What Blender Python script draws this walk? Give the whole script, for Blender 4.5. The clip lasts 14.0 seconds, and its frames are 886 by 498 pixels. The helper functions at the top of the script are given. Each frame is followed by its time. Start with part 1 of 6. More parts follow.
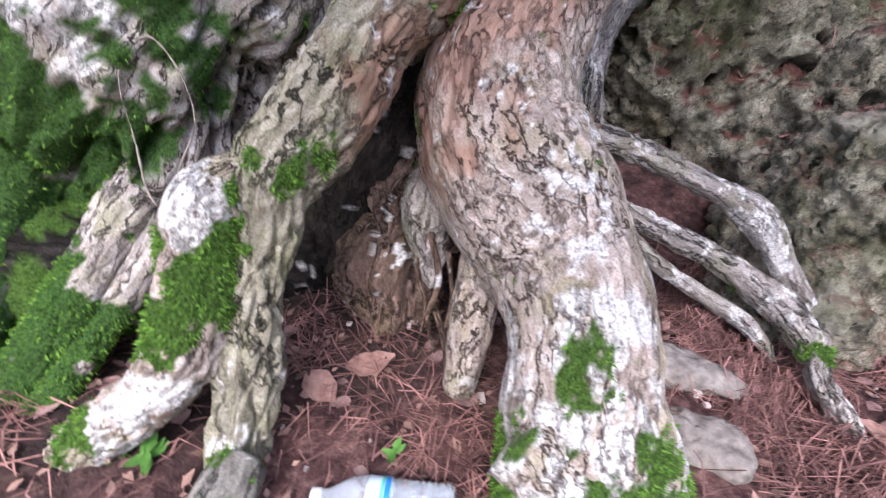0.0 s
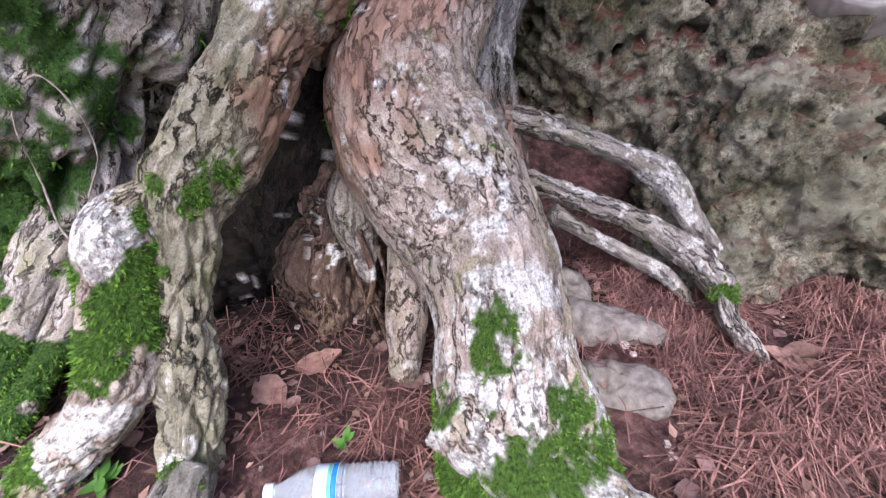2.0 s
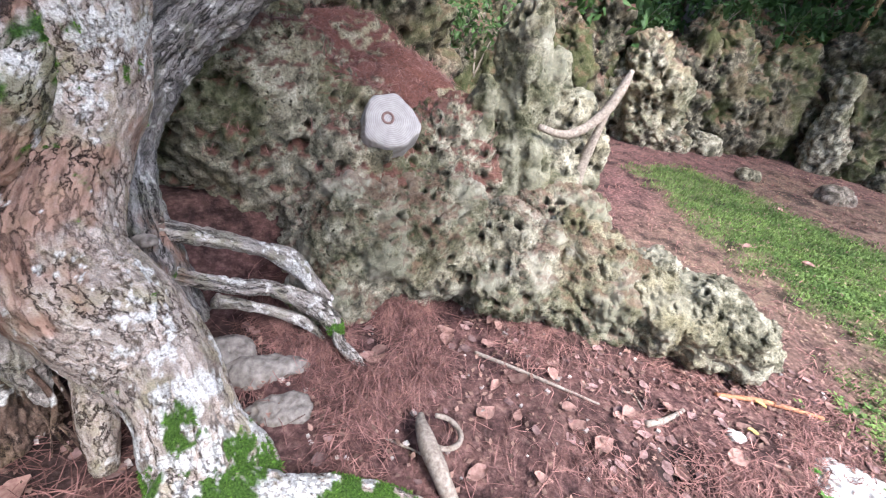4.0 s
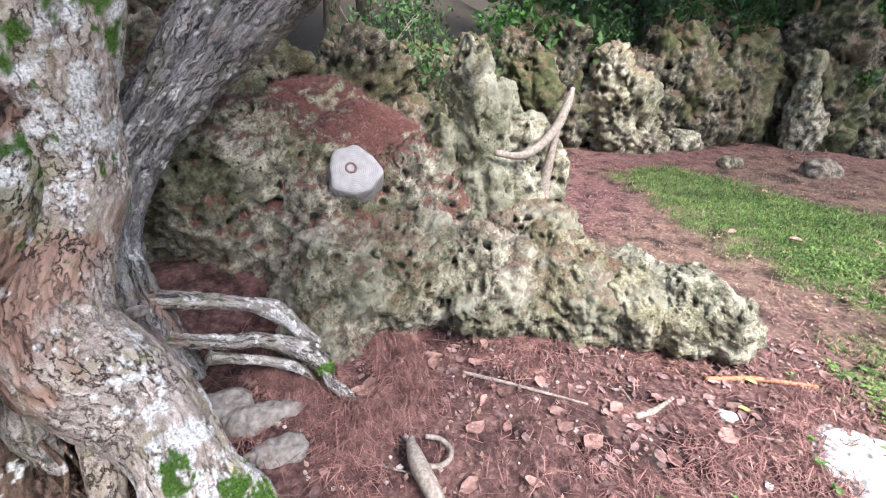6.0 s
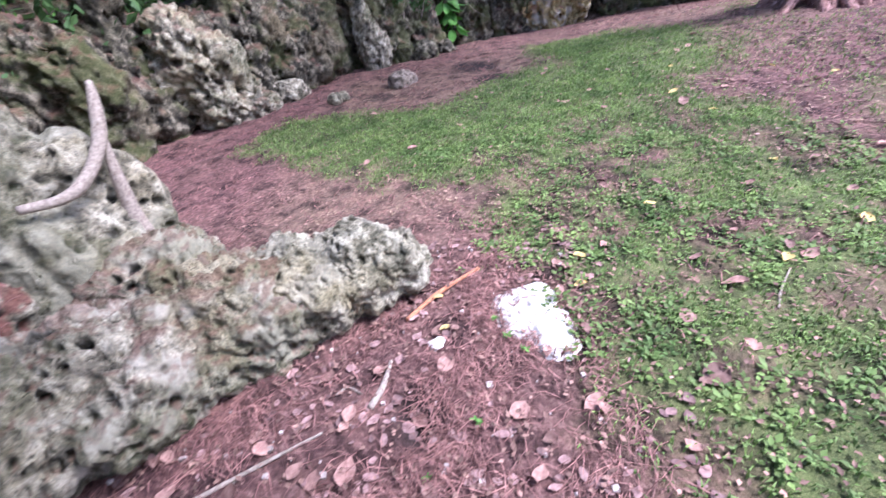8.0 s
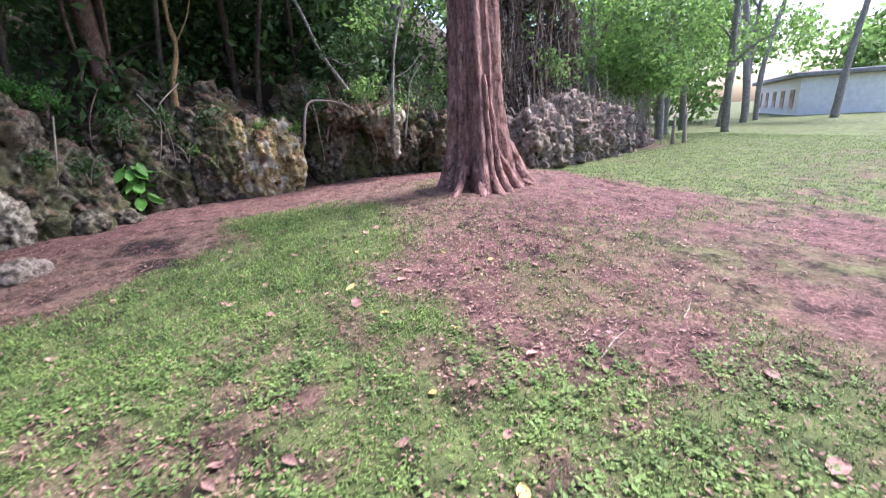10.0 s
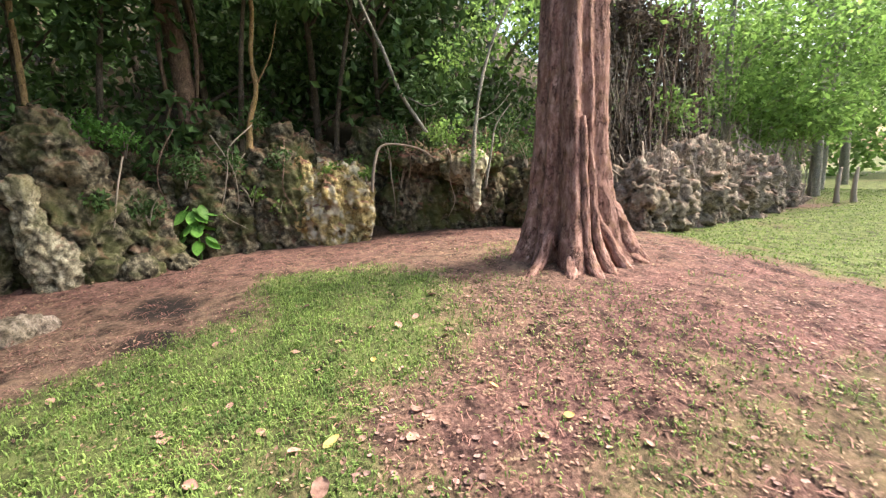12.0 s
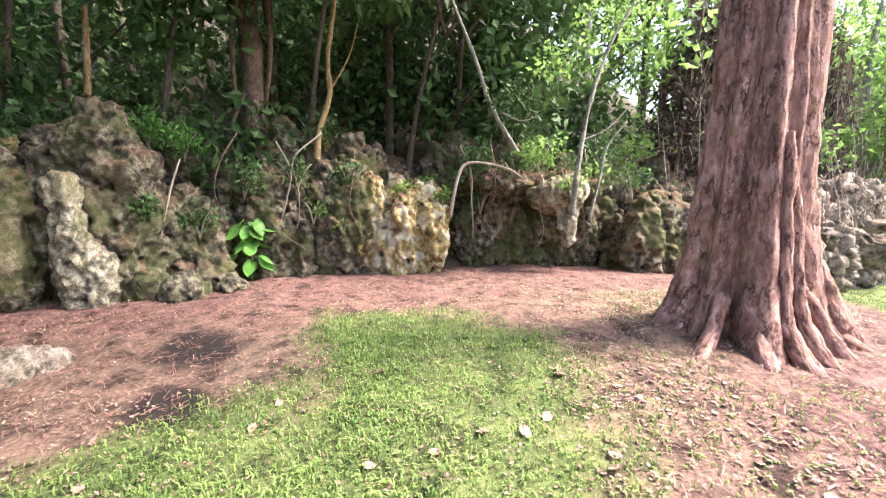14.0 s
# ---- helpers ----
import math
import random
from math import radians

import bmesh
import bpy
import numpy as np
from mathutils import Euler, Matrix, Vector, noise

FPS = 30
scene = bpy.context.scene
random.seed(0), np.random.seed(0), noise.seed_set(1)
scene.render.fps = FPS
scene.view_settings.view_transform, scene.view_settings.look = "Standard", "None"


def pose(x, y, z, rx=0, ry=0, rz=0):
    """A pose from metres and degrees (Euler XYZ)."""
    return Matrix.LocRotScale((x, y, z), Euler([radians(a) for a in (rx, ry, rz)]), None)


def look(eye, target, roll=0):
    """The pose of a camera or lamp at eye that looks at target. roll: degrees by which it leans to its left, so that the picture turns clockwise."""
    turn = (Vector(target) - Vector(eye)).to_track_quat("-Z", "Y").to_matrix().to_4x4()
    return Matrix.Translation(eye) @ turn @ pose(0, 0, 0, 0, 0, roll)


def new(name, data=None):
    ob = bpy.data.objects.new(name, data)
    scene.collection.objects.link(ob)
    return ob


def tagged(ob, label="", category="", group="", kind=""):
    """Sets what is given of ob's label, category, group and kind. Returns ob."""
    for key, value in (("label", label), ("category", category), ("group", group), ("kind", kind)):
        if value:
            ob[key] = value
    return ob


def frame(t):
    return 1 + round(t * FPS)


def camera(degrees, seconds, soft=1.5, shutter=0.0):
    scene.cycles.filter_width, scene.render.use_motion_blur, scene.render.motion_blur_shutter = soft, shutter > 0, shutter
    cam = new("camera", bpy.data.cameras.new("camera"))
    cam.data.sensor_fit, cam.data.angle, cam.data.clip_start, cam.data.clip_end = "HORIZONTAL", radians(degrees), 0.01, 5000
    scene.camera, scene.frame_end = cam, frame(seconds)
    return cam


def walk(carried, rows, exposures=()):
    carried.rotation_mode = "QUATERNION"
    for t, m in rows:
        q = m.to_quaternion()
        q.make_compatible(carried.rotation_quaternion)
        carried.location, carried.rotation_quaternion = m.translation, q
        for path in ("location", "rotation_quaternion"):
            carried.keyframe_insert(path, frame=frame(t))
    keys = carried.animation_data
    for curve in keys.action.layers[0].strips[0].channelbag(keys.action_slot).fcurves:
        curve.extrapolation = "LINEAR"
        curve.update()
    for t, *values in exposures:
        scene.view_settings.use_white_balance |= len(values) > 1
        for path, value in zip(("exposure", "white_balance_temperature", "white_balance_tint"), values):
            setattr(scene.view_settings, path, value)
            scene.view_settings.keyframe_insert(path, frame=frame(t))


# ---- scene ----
cam = camera(91.8, 14.0, soft=1.2, shutter=0.22)
PATH = [
    (0, (0.04, 0.024, 0.868), (0.067, 1.757, -0.131), 4.9),
    (0.5, (-0.075, 0.087, 0.93), (-0.059, 1.825, -0.059), -3.4),
    (1, (0.018, 0.038, 0.893), (0.161, 1.767, -0.102), -2.2),
    (1.5, (0.077, 0.003, 0.904), (0.222, 1.729, -0.097), -0.2),
    (2, (0.164, -0.027, 0.904), (0.306, 1.675, -0.136), -0.7),
    (2.5, (0.139, -0.134, 1.093), (0.262, 1.246, -0.349), -2.7),
    (3, (0.03, -0.144, 1.474), (0.655, 1.22, 0.151), 6.0),
    (3.5, (0.078, -0.306, 1.615), (1.14, 1.046, 0.593), 4.5),
    (4, (0.128, -0.431, 1.572), (1.463, 0.694, 0.597), 13.0),
    (4.2, (0.139, -0.476, 1.626), (1.482, 0.653, 0.666), 12.9),
    (6.3, (0.203, -0.746, 1.632), (1.523, 0.506, 0.802), -1.9),
    (6.5, (0.271, -0.776, 1.628), (1.586, 0.477, 0.791), -5.5),
    (7, (0.382, -0.782, 1.564), (1.799, 0.271, 0.624), -8.5),
    (7.5, (0.543, -0.675, 1.616), (2.147, -0.116, 0.562), -7.4),
    (8, (0.728, -0.804, 1.61), (2.432, -0.767, 0.564), -9.4),
    (8.5, (0.945, -1.105, 1.667), (2.726, -1.351, 0.791), -5.2),
    (9, (1.188, -1.393, 1.632), (2.828, -2.11, 0.74), -4.0),
    (11.3, (2.443, -3.343, 1.953), (4.139, -4.365, 1.672), -3.1),
    (11.5, (2.598, -3.427, 1.952), (4.368, -4.302, 1.633), -4.5),
    (12, (3.022, -3.397, 1.882), (4.88, -4.029, 1.497), -2.0),
    (12.5, (3.423, -3.371, 1.884), (5.306, -3.93, 1.502), -0.9),
    (13, (3.844, -3.404, 1.896), (5.771, -3.85, 1.599), -4.0),
    (13.5, (4.251, -3.256, 1.888), (6.182, -3.696, 1.608), 0.6),
    (14, (4.573, -3.162, 1.851), (6.505, -3.599, 1.577), 1.5),
]
EXPOSURES = [(0, 2.05, 5650, 20), (2, 1.85, 5700, 21), (3.5, 1.98, 5600, 15), (6.5, 2.02, 5650, 12), (7.5, 2.1, 5400, 19), (8.0, 1.85, 5150, 27), (9.2, 2.05, 4850, 31), (11.3, 1.75, 7000, 9), (12, 2.1, 7000, 9), (12.5, 2.45, 6650, 12), (14, 2.92, 6500, 15)]
walk(cam, [(t, look(eye, target, roll)) for t, eye, target, roll in PATH], EXPOSURES)
SKY, SUN = 0.12, 2.2

# ---- light ----
world = bpy.data.worlds.new("sky")
scene.world = world
world.use_nodes = True
wn = world.node_tree.nodes
wl = world.node_tree.links
sky = wn.new("ShaderNodeTexSky")
sky.sky_type = "NISHITA"
sky.sun_disc = False
sky.sun_elevation, sky.sun_rotation = radians(54), radians(188)
sky.dust_density, sky.air_density = 4.0, 1.2
wl.new(sky.outputs[0], wn["Background"].inputs[0])
wn["Background"].inputs[1].default_value = SKY
sun_data = bpy.data.lights.new("sun", "SUN")
sun_data.energy, sun_data.angle, sun_data.color = SUN, radians(16), (1.0, 0.94, 0.84)
sun = new("sun", sun_data)
sun.matrix_world = look((-1.6, -11.0, 15.5), (0, 0, 0))


# ---- numeric noise ----
def rnd3(i, j, k, seed):
    h = (i * 374761393 + j * 668265263 + k * 2147483647 + seed * 974634777) & 0xFFFFFFFF
    h = ((h ^ (h >> 13)) * 1274126177) & 0xFFFFFFFF
    h = ((h ^ (h >> 15)) * 2246822519) & 0xFFFFFFFF
    return ((h ^ (h >> 16)) & 0xFFFFFF) / float(0xFFFFFF)


def vnoise(P, seed=0):
    """Smooth value noise, -1 to 1, on an array of points."""
    F = np.floor(P)
    f = P - F
    f = f * f * (3 - 2 * f)
    I = F.astype(np.int64)
    out = np.zeros(len(P))
    for a in (0, 1):
        wa = f[:, 0] if a else 1 - f[:, 0]
        for b in (0, 1):
            wb = f[:, 1] if b else 1 - f[:, 1]
            for c in (0, 1):
                wc = f[:, 2] if c else 1 - f[:, 2]
                out += wa * wb * wc * rnd3(I[:, 0] + a, I[:, 1] + b, I[:, 2] + c, seed)
    return out * 2 - 1


def fbm(P, scale=1.0, octaves=4, seed=0, gain=0.5):
    out, amp, tot = np.zeros(len(P)), 1.0, 0.0
    Q = np.asarray(P, float) * scale
    for o in range(octaves):
        out += amp * vnoise(Q + 17.3 * o, seed + o)
        tot += amp
        amp *= gain
        Q = Q * 2.03
    return out / tot


def cells(P, scale=1.0, seed=0):
    """Distance to the nearest and second nearest random cell point."""
    Q = np.asarray(P, float) * scale
    I = np.floor(Q).astype(np.int64)
    d1, d2 = np.full(len(Q), 9.0), np.full(len(Q), 9.0)
    for a in (-1, 0, 1):
        for b in (-1, 0, 1):
            for c in (-1, 0, 1):
                J = I + (a, b, c)
                C = J + np.stack([rnd3(J[:, 0], J[:, 1], J[:, 2], seed + s) for s in (1, 2, 3)], 1)
                d = np.linalg.norm(Q - C, axis=1)
                d2 = np.minimum(d2, np.maximum(d, d1))
                d1 = np.minimum(d1, d)
    return d1, d2


def smooth(e0, e1, v):
    t = np.clip((v - e0) / (e1 - e0), 0, 1)
    return t * t * (3 - 2 * t)


# ---- mesh helpers ----
def mesh_of(name, V, F, mat=None, soft_shade=True, attrs=()):
    me = bpy.data.meshes.new(name)
    V = np.ascontiguousarray(V, dtype=np.float32)
    F = np.asarray(F, dtype=np.int32)
    n, k = F.shape
    me.vertices.add(len(V))
    me.vertices.foreach_set("co", V.ravel())
    me.loops.add(n * k)
    me.loops.foreach_set("vertex_index", F.ravel())
    me.polygons.add(n)
    me.polygons.foreach_set("loop_start", np.arange(n, dtype=np.int32) * k)
    me.polygons.foreach_set("loop_total", np.full(n, k, dtype=np.int32))
    me.update(calc_edges=True)
    me.polygons.foreach_set("use_smooth", np.full(n, soft_shade, dtype=bool))
    for key, val in attrs:
        val = np.asarray(val, dtype=np.float32)
        if val.ndim == 2:
            me.attributes.new(key, "FLOAT_VECTOR", "POINT").data.foreach_set("vector", val.ravel())
        else:
            me.attributes.new(key, "FLOAT", "POINT").data.foreach_set("value", val)
    if mat:
        me.materials.append(mat)
    me.validate()
    return me


def thing(name, label, category, group="", kind="", at=(0, 0, 0), me=None):
    ob = new(name, me)
    ob.location = at
    return tagged(ob, label, category, group, kind)


def part(name, me, parent, label="", at=None):
    """A mesh as one part under a thing; its vertices are in world metres unless at is given."""
    ob = new(name, me)
    ob.parent = parent
    ob.location = at if at is not None else -Vector(parent.location) if parent.parent is None else (0, 0, 0)
    if label:
        ob["label"] = label
    return ob


def grid_faces(n, m, wrap=False):
    """Quads of n rings of m points."""
    i = np.arange(n - 1)[:, None]
    j = np.arange(m if wrap else m - 1)[None, :]
    a = i * m + j
    b = i * m + (j + 1) % m
    return np.stack([a, b, b + m, a + m], -1).reshape(-1, 4)


def spline(pts, n):
    """A smooth curve through rows of numbers."""
    P = np.array(pts, float)
    P = np.vstack([2 * P[0] - P[1], P, 2 * P[-1] - P[-2]])
    seg = len(P) - 3
    u = np.linspace(0, seg - 1e-6, n)
    k = u.astype(int)
    t = (u - k)[:, None]
    p0, p1, p2, p3 = P[k], P[k + 1], P[k + 2], P[k + 3]
    return 0.5 * (2 * p1 + (p2 - p0) * t + (2 * p0 - 5 * p1 + 4 * p2 - p3) * t * t + (3 * p1 - p0 - 3 * p2 + p3) * t ** 3)


def tube(pts, n, m, relief=None, squash=1.0):
    """Rings round a curve of (x, y, z, radius). Returns points, faces, and the bark coordinates (round, round, along)."""
    S = spline(pts, n)
    C, R = S[:, :3], np.maximum(S[:, 3], 0.002)
    T = np.gradient(C, axis=0)
    T /= np.linalg.norm(T, axis=1)[:, None] + 1e-9
    side = np.cross(T[0], (0.3, 0.9, 0.31))
    N = np.zeros_like(C)
    for i in range(n):
        side = side - T[i] * np.dot(side, T[i])
        side /= np.linalg.norm(side) + 1e-9
        N[i] = side
    B = np.cross(T, N)
    L = np.concatenate([[0], np.cumsum(np.linalg.norm(np.diff(C, axis=0), axis=1))])
    a = np.linspace(0, 2 * np.pi, m, endpoint=False)
    D = N[:, None, :] * np.cos(a)[None, :, None] + B[:, None, :] * np.sin(a)[None, :, None] * squash
    V = C[:, None, :] + D * R[:, None, None]
    bark = np.stack([np.cos(a)[None] * R[:, None], np.sin(a)[None] * R[:, None], np.repeat(L[:, None], m, 1)], -1)
    V, D, bark = V.reshape(-1, 3), D.reshape(-1, 3), bark.reshape(-1, 3)
    if relief is not None:
        V = V + D * relief(V, bark, np.repeat(R, m))[:, None]
    F = grid_faces(n, m, True)
    # closed ends
    ends = np.array([C[0] - T[0] * R[0] * 0.3, C[-1] + T[-1] * R[-1] * 0.5])
    k = len(V)
    V = np.vstack([V, ends])
    bark = np.vstack([bark, [[0, 0, 0], [0, 0, L[-1]]]])
    j = np.arange(m)
    cap0 = np.stack([(j + 1) % m, j, np.full(m, k), np.full(m, k)], 1)
    cap1 = np.stack([(n - 1) * m + j, (n - 1) * m + (j + 1) % m, np.full(m, k + 1), np.full(m, k + 1)], 1)
    return V, F, bark, cap0, cap1


def tube_mesh(name, pts, n, m, mat, relief=None, squash=1.0, masks=None):
    V, F, bark, c0, c1 = tube(pts, n, m, relief, squash)
    F3 = np.vstack([np.vstack([F[:, [0, 1, 2]], F[:, [0, 2, 3]]]), c0[:, :3], c1[:, :3]])
    attrs = [("bark", bark)]
    if masks:
        attrs += masks(V, bark)
    return mesh_of(name, V, F3, mat, True, attrs)


def fuse(blobs, voxel):
    """One skin round overlapping ellipsoids (x, y, z, rx, ry, rz[, turn])."""
    bm = bmesh.new()
    for b in blobs:
        x, y, z, rx, ry, rz = b[:6]
        turn = b[6] if len(b) > 6 else 0
        lean = b[7] if len(b) > 7 else 0
        m = pose(x, y, z, lean, 0, turn) @ Matrix.Diagonal((rx, ry, rz, 1))
        bmesh.ops.create_icosphere(bm, subdivisions=3, radius=1, matrix=m)
    me = bpy.data.meshes.new("skin")
    bm.to_mesh(me)
    bm.free()
    ob = new("skin", me)
    mod = ob.modifiers.new("remesh", "REMESH")
    mod.mode, mod.voxel_size = "VOXEL", voxel
    dg = bpy.context.evaluated_depsgraph_get()
    dg.update()
    got = ob.evaluated_get(dg).to_mesh()
    V = np.zeros(len(got.vertices) * 3, np.float32)
    got.vertices.foreach_get("co", V)
    N = np.zeros(len(got.vertices) * 3, np.float32)
    got.vertices.foreach_get("normal", N)
    got.calc_loop_triangles()
    F = np.zeros(len(got.loop_triangles) * 3, np.int32)
    got.loop_triangles.foreach_get("vertices", F)
    ob.evaluated_get(dg).to_mesh_clear()
    bpy.data.objects.remove(ob)
    bpy.data.meshes.remove(me)
    return V.reshape(-1, 3).astype(float), N.reshape(-1, 3).astype(float), F.reshape(-1, 3)


def normals_of(V, F):
    n = np.cross(V[F[:, 1]] - V[F[:, 0]], V[F[:, 2]] - V[F[:, 0]])
    out = np.zeros_like(V)
    for k in range(3):
        np.add.at(out, F[:, k], n)
    return out / (np.linalg.norm(out, axis=1)[:, None] + 1e-12)


# ---- materials ----
def material(name, rough=0.85):
    mat = bpy.data.materials.new(name)
    mat.use_nodes = True
    nt = mat.node_tree
    b = nt.nodes["Principled BSDF"]
    b.inputs["Roughness"].default_value = rough
    b.inputs["Specular IOR Level"].default_value = 0.25
    return mat, nt, b


def nd(nt, kind, inputs=(), **props):
    n = nt.nodes.new(kind)
    for k, v in props.items():
        setattr(n, k, v)
    for k, v in inputs:
        if isinstance(v, bpy.types.NodeSocket):
            nt.links.new(v, n.inputs[k])
        else:
            n.inputs[k].default_value = v
    return n


def ramp(nt, fac, stops):
    n = nt.nodes.new("ShaderNodeValToRGB")
    e = n.color_ramp.elements
    while len(e) < len(stops):
        e.new(0.5)
    for el, (p, c) in zip(e, stops):
        el.position, el.color = p, (*c, 1)
    nt.links.new(fac, n.inputs[0])
    return n.outputs[0]


def mix(nt, fac, a, b, how="MIX"):
    n = nt.nodes.new("ShaderNodeMix")
    n.data_type, n.blend_type = "RGBA", how
    for k, v in ((0, fac), (6, a), (7, b)):
        if isinstance(v, bpy.types.NodeSocket):
            nt.links.new(v, n.inputs[k])
        else:
            n.inputs[k].default_value = (*v, 1) if isinstance(v, tuple) else v
    return n.outputs[2]


def tex(nt, vec, scale, detail=6, rough=0.6, kind="ShaderNodeTexNoise"):
    n = nd(nt, kind, (("Vector", vec), ("Scale", scale)))
    if kind == "ShaderNodeTexNoise":
        n.inputs["Detail"].default_value, n.inputs["Roughness"].default_value = detail, rough
    return n.outputs[0]


def stretch(nt, vec, s):
    return nd(nt, "ShaderNodeMapping", (("Vector", vec), ("Scale", s))).outputs[0]


def attr(nt, name, out="Fac"):
    return nd(nt, "ShaderNodeAttribute", attribute_name=name).outputs[out]


def where(nt):
    return nd(nt, "ShaderNodeNewGeometry").outputs["Position"]


def bump(nt, b, height, strength, dist):
    n = nd(nt, "ShaderNodeBump", (("Height", height), ("Strength", strength), ("Distance", dist)))
    nt.links.new(n.outputs[0], b.inputs["Normal"])


def bark_material(name, dark, mid, pale, moss=(0.10, 0.19, 0.03), grain=(60, 60, 14)):
    """Bark in plates along the stem, with white lichen, moss and red wear masks."""
    mat, nt, b = material(name, 0.9)
    v = attr(nt, "bark", "Vector")
    jit = nd(nt, "ShaderNodeTexNoise", (("Vector", where(nt)), ("Scale", 26.0), ("Detail", 4.0))).outputs["Color"]
    jit = nd(nt, "ShaderNodeVectorMath", ((0, jit), (1, (0.035, 0.035, 0.06))), operation="MULTIPLY").outputs[0]
    vw = nd(nt, "ShaderNodeVectorMath", ((0, v), (1, jit)), operation="ADD").outputs[0]
    vs = stretch(nt, vw, tuple(0.75 * q for q in grain))
    rn = tex(nt, stretch(nt, vw, tuple(0.5 * q for q in grain)), 1.0, 7, 0.62)
    rn = nd(nt, "ShaderNodeMath", ((0, rn), (1, 0.5)), operation="SUBTRACT").outputs[0]
    gap = nd(nt, "ShaderNodeMath", ((0, rn),), operation="ABSOLUTE").outputs[0]
    plate = nd(nt, "ShaderNodeTexVoronoi", (("Vector", vs), ("Scale", 1.0))).outputs["Color"]
    plate = nd(nt, "ShaderNodeSeparateColor", (("Color", plate),)).outputs[0]
    g1 = tex(nt, stretch(nt, vw, grain), 1.2, 8, 0.7)
    g2 = tex(nt, stretch(nt, v, (14, 14, 6)), 1.0, 5)
    g3 = tex(nt, where(nt), 210, 4, 0.75)
    open_ = ramp(nt, gap, ((0.0, (0, 0, 0)), (0.010, (0.25, 0.25, 0.25)), (0.030, (1, 1, 1))))
    calm = ramp(nt, tex(nt, where(nt), 4.5, 3), ((0.45, (0, 0, 0)), (0.62, (0.85, 0.85, 0.85))))
    open_ = mix(nt, calm, open_, (1.0, 1.0, 1.0))
    col = ramp(nt, g1, ((0.30, dark), (0.46, mid), (0.66, pale)))
    col = mix(nt, 1.0, col, ramp(nt, plate, ((0.0, (0.74, 0.72, 0.71)), (1.0, (1.18, 1.18, 1.18)))), "MULTIPLY")
    col = mix(nt, ramp(nt, g2, ((0.42, (0, 0, 0)), (0.62, (0.6, 0.6, 0.6)))), col, tuple(0.6 * x for x in mid))
    col = mix(nt, ramp(nt, tex(nt, where(nt), 7, 5), ((0.5, (0, 0, 0)), (0.68, (0.55, 0.55, 0.55)))), col, (0.72 * mid[0], 0.82 * mid[1], 0.5 * mid[2]))
    col = mix(nt, open_, tuple(0.7 * x for x in dark), col)
    fine = ramp(nt, g3, ((0.32, (0.45, 0.44, 0.43)), (0.47, (0.95, 0.95, 0.95)), (0.7, (1.3, 1.3, 1.3))))
    col = mix(nt, 1.0, col, fine, "MULTIPLY")
    red = ramp(nt, tex(nt, stretch(nt, v, (40, 40, 10)), 1.0, 6), ((0.35, (0.12, 0.05, 0.03)), (0.6, (0.42, 0.24, 0.17))))
    col = mix(nt, attr(nt, "worn"), col, mix(nt, open_, (0.03, 0.015, 0.01), red))
    lichen = ramp(nt, tex(nt, where(nt), 90, 5), ((0.32, (0.22, 0.19, 0.16)), (0.45, (0.60, 0.57, 0.52)), (0.6, (0.80, 0.78, 0.74))))
    lichen = mix(nt, 1.0, lichen, fine, "MULTIPLY")
    lichen = mix(nt, 0.7, mix(nt, open_, tuple(1.6 * x for x in dark), lichen), lichen)
    col = mix(nt, attr(nt, "lichen"), col, lichen)
    mossy = ramp(nt, tex(nt, where(nt), 130, 5, 0.7), ((0.3, tuple(0.15 * x for x in moss)), (0.5, moss), (0.75, tuple(1.9 * x for x in moss))))
    col = mix(nt, attr(nt, "moss"), col, mossy)
    # Shade inside the trunk hollow, painted nearly black.
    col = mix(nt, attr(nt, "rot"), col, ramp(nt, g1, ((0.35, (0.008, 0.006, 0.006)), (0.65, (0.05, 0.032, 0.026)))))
    nt.links.new(col, b.inputs["Base Color"])
    h = mix(nt, attr(nt, "moss"), mix(nt, 0.5, g1, open_), tex(nt, where(nt), 260, 4, 0.8))
    bump(nt, b, h, 1.0, 0.014)
    return mat


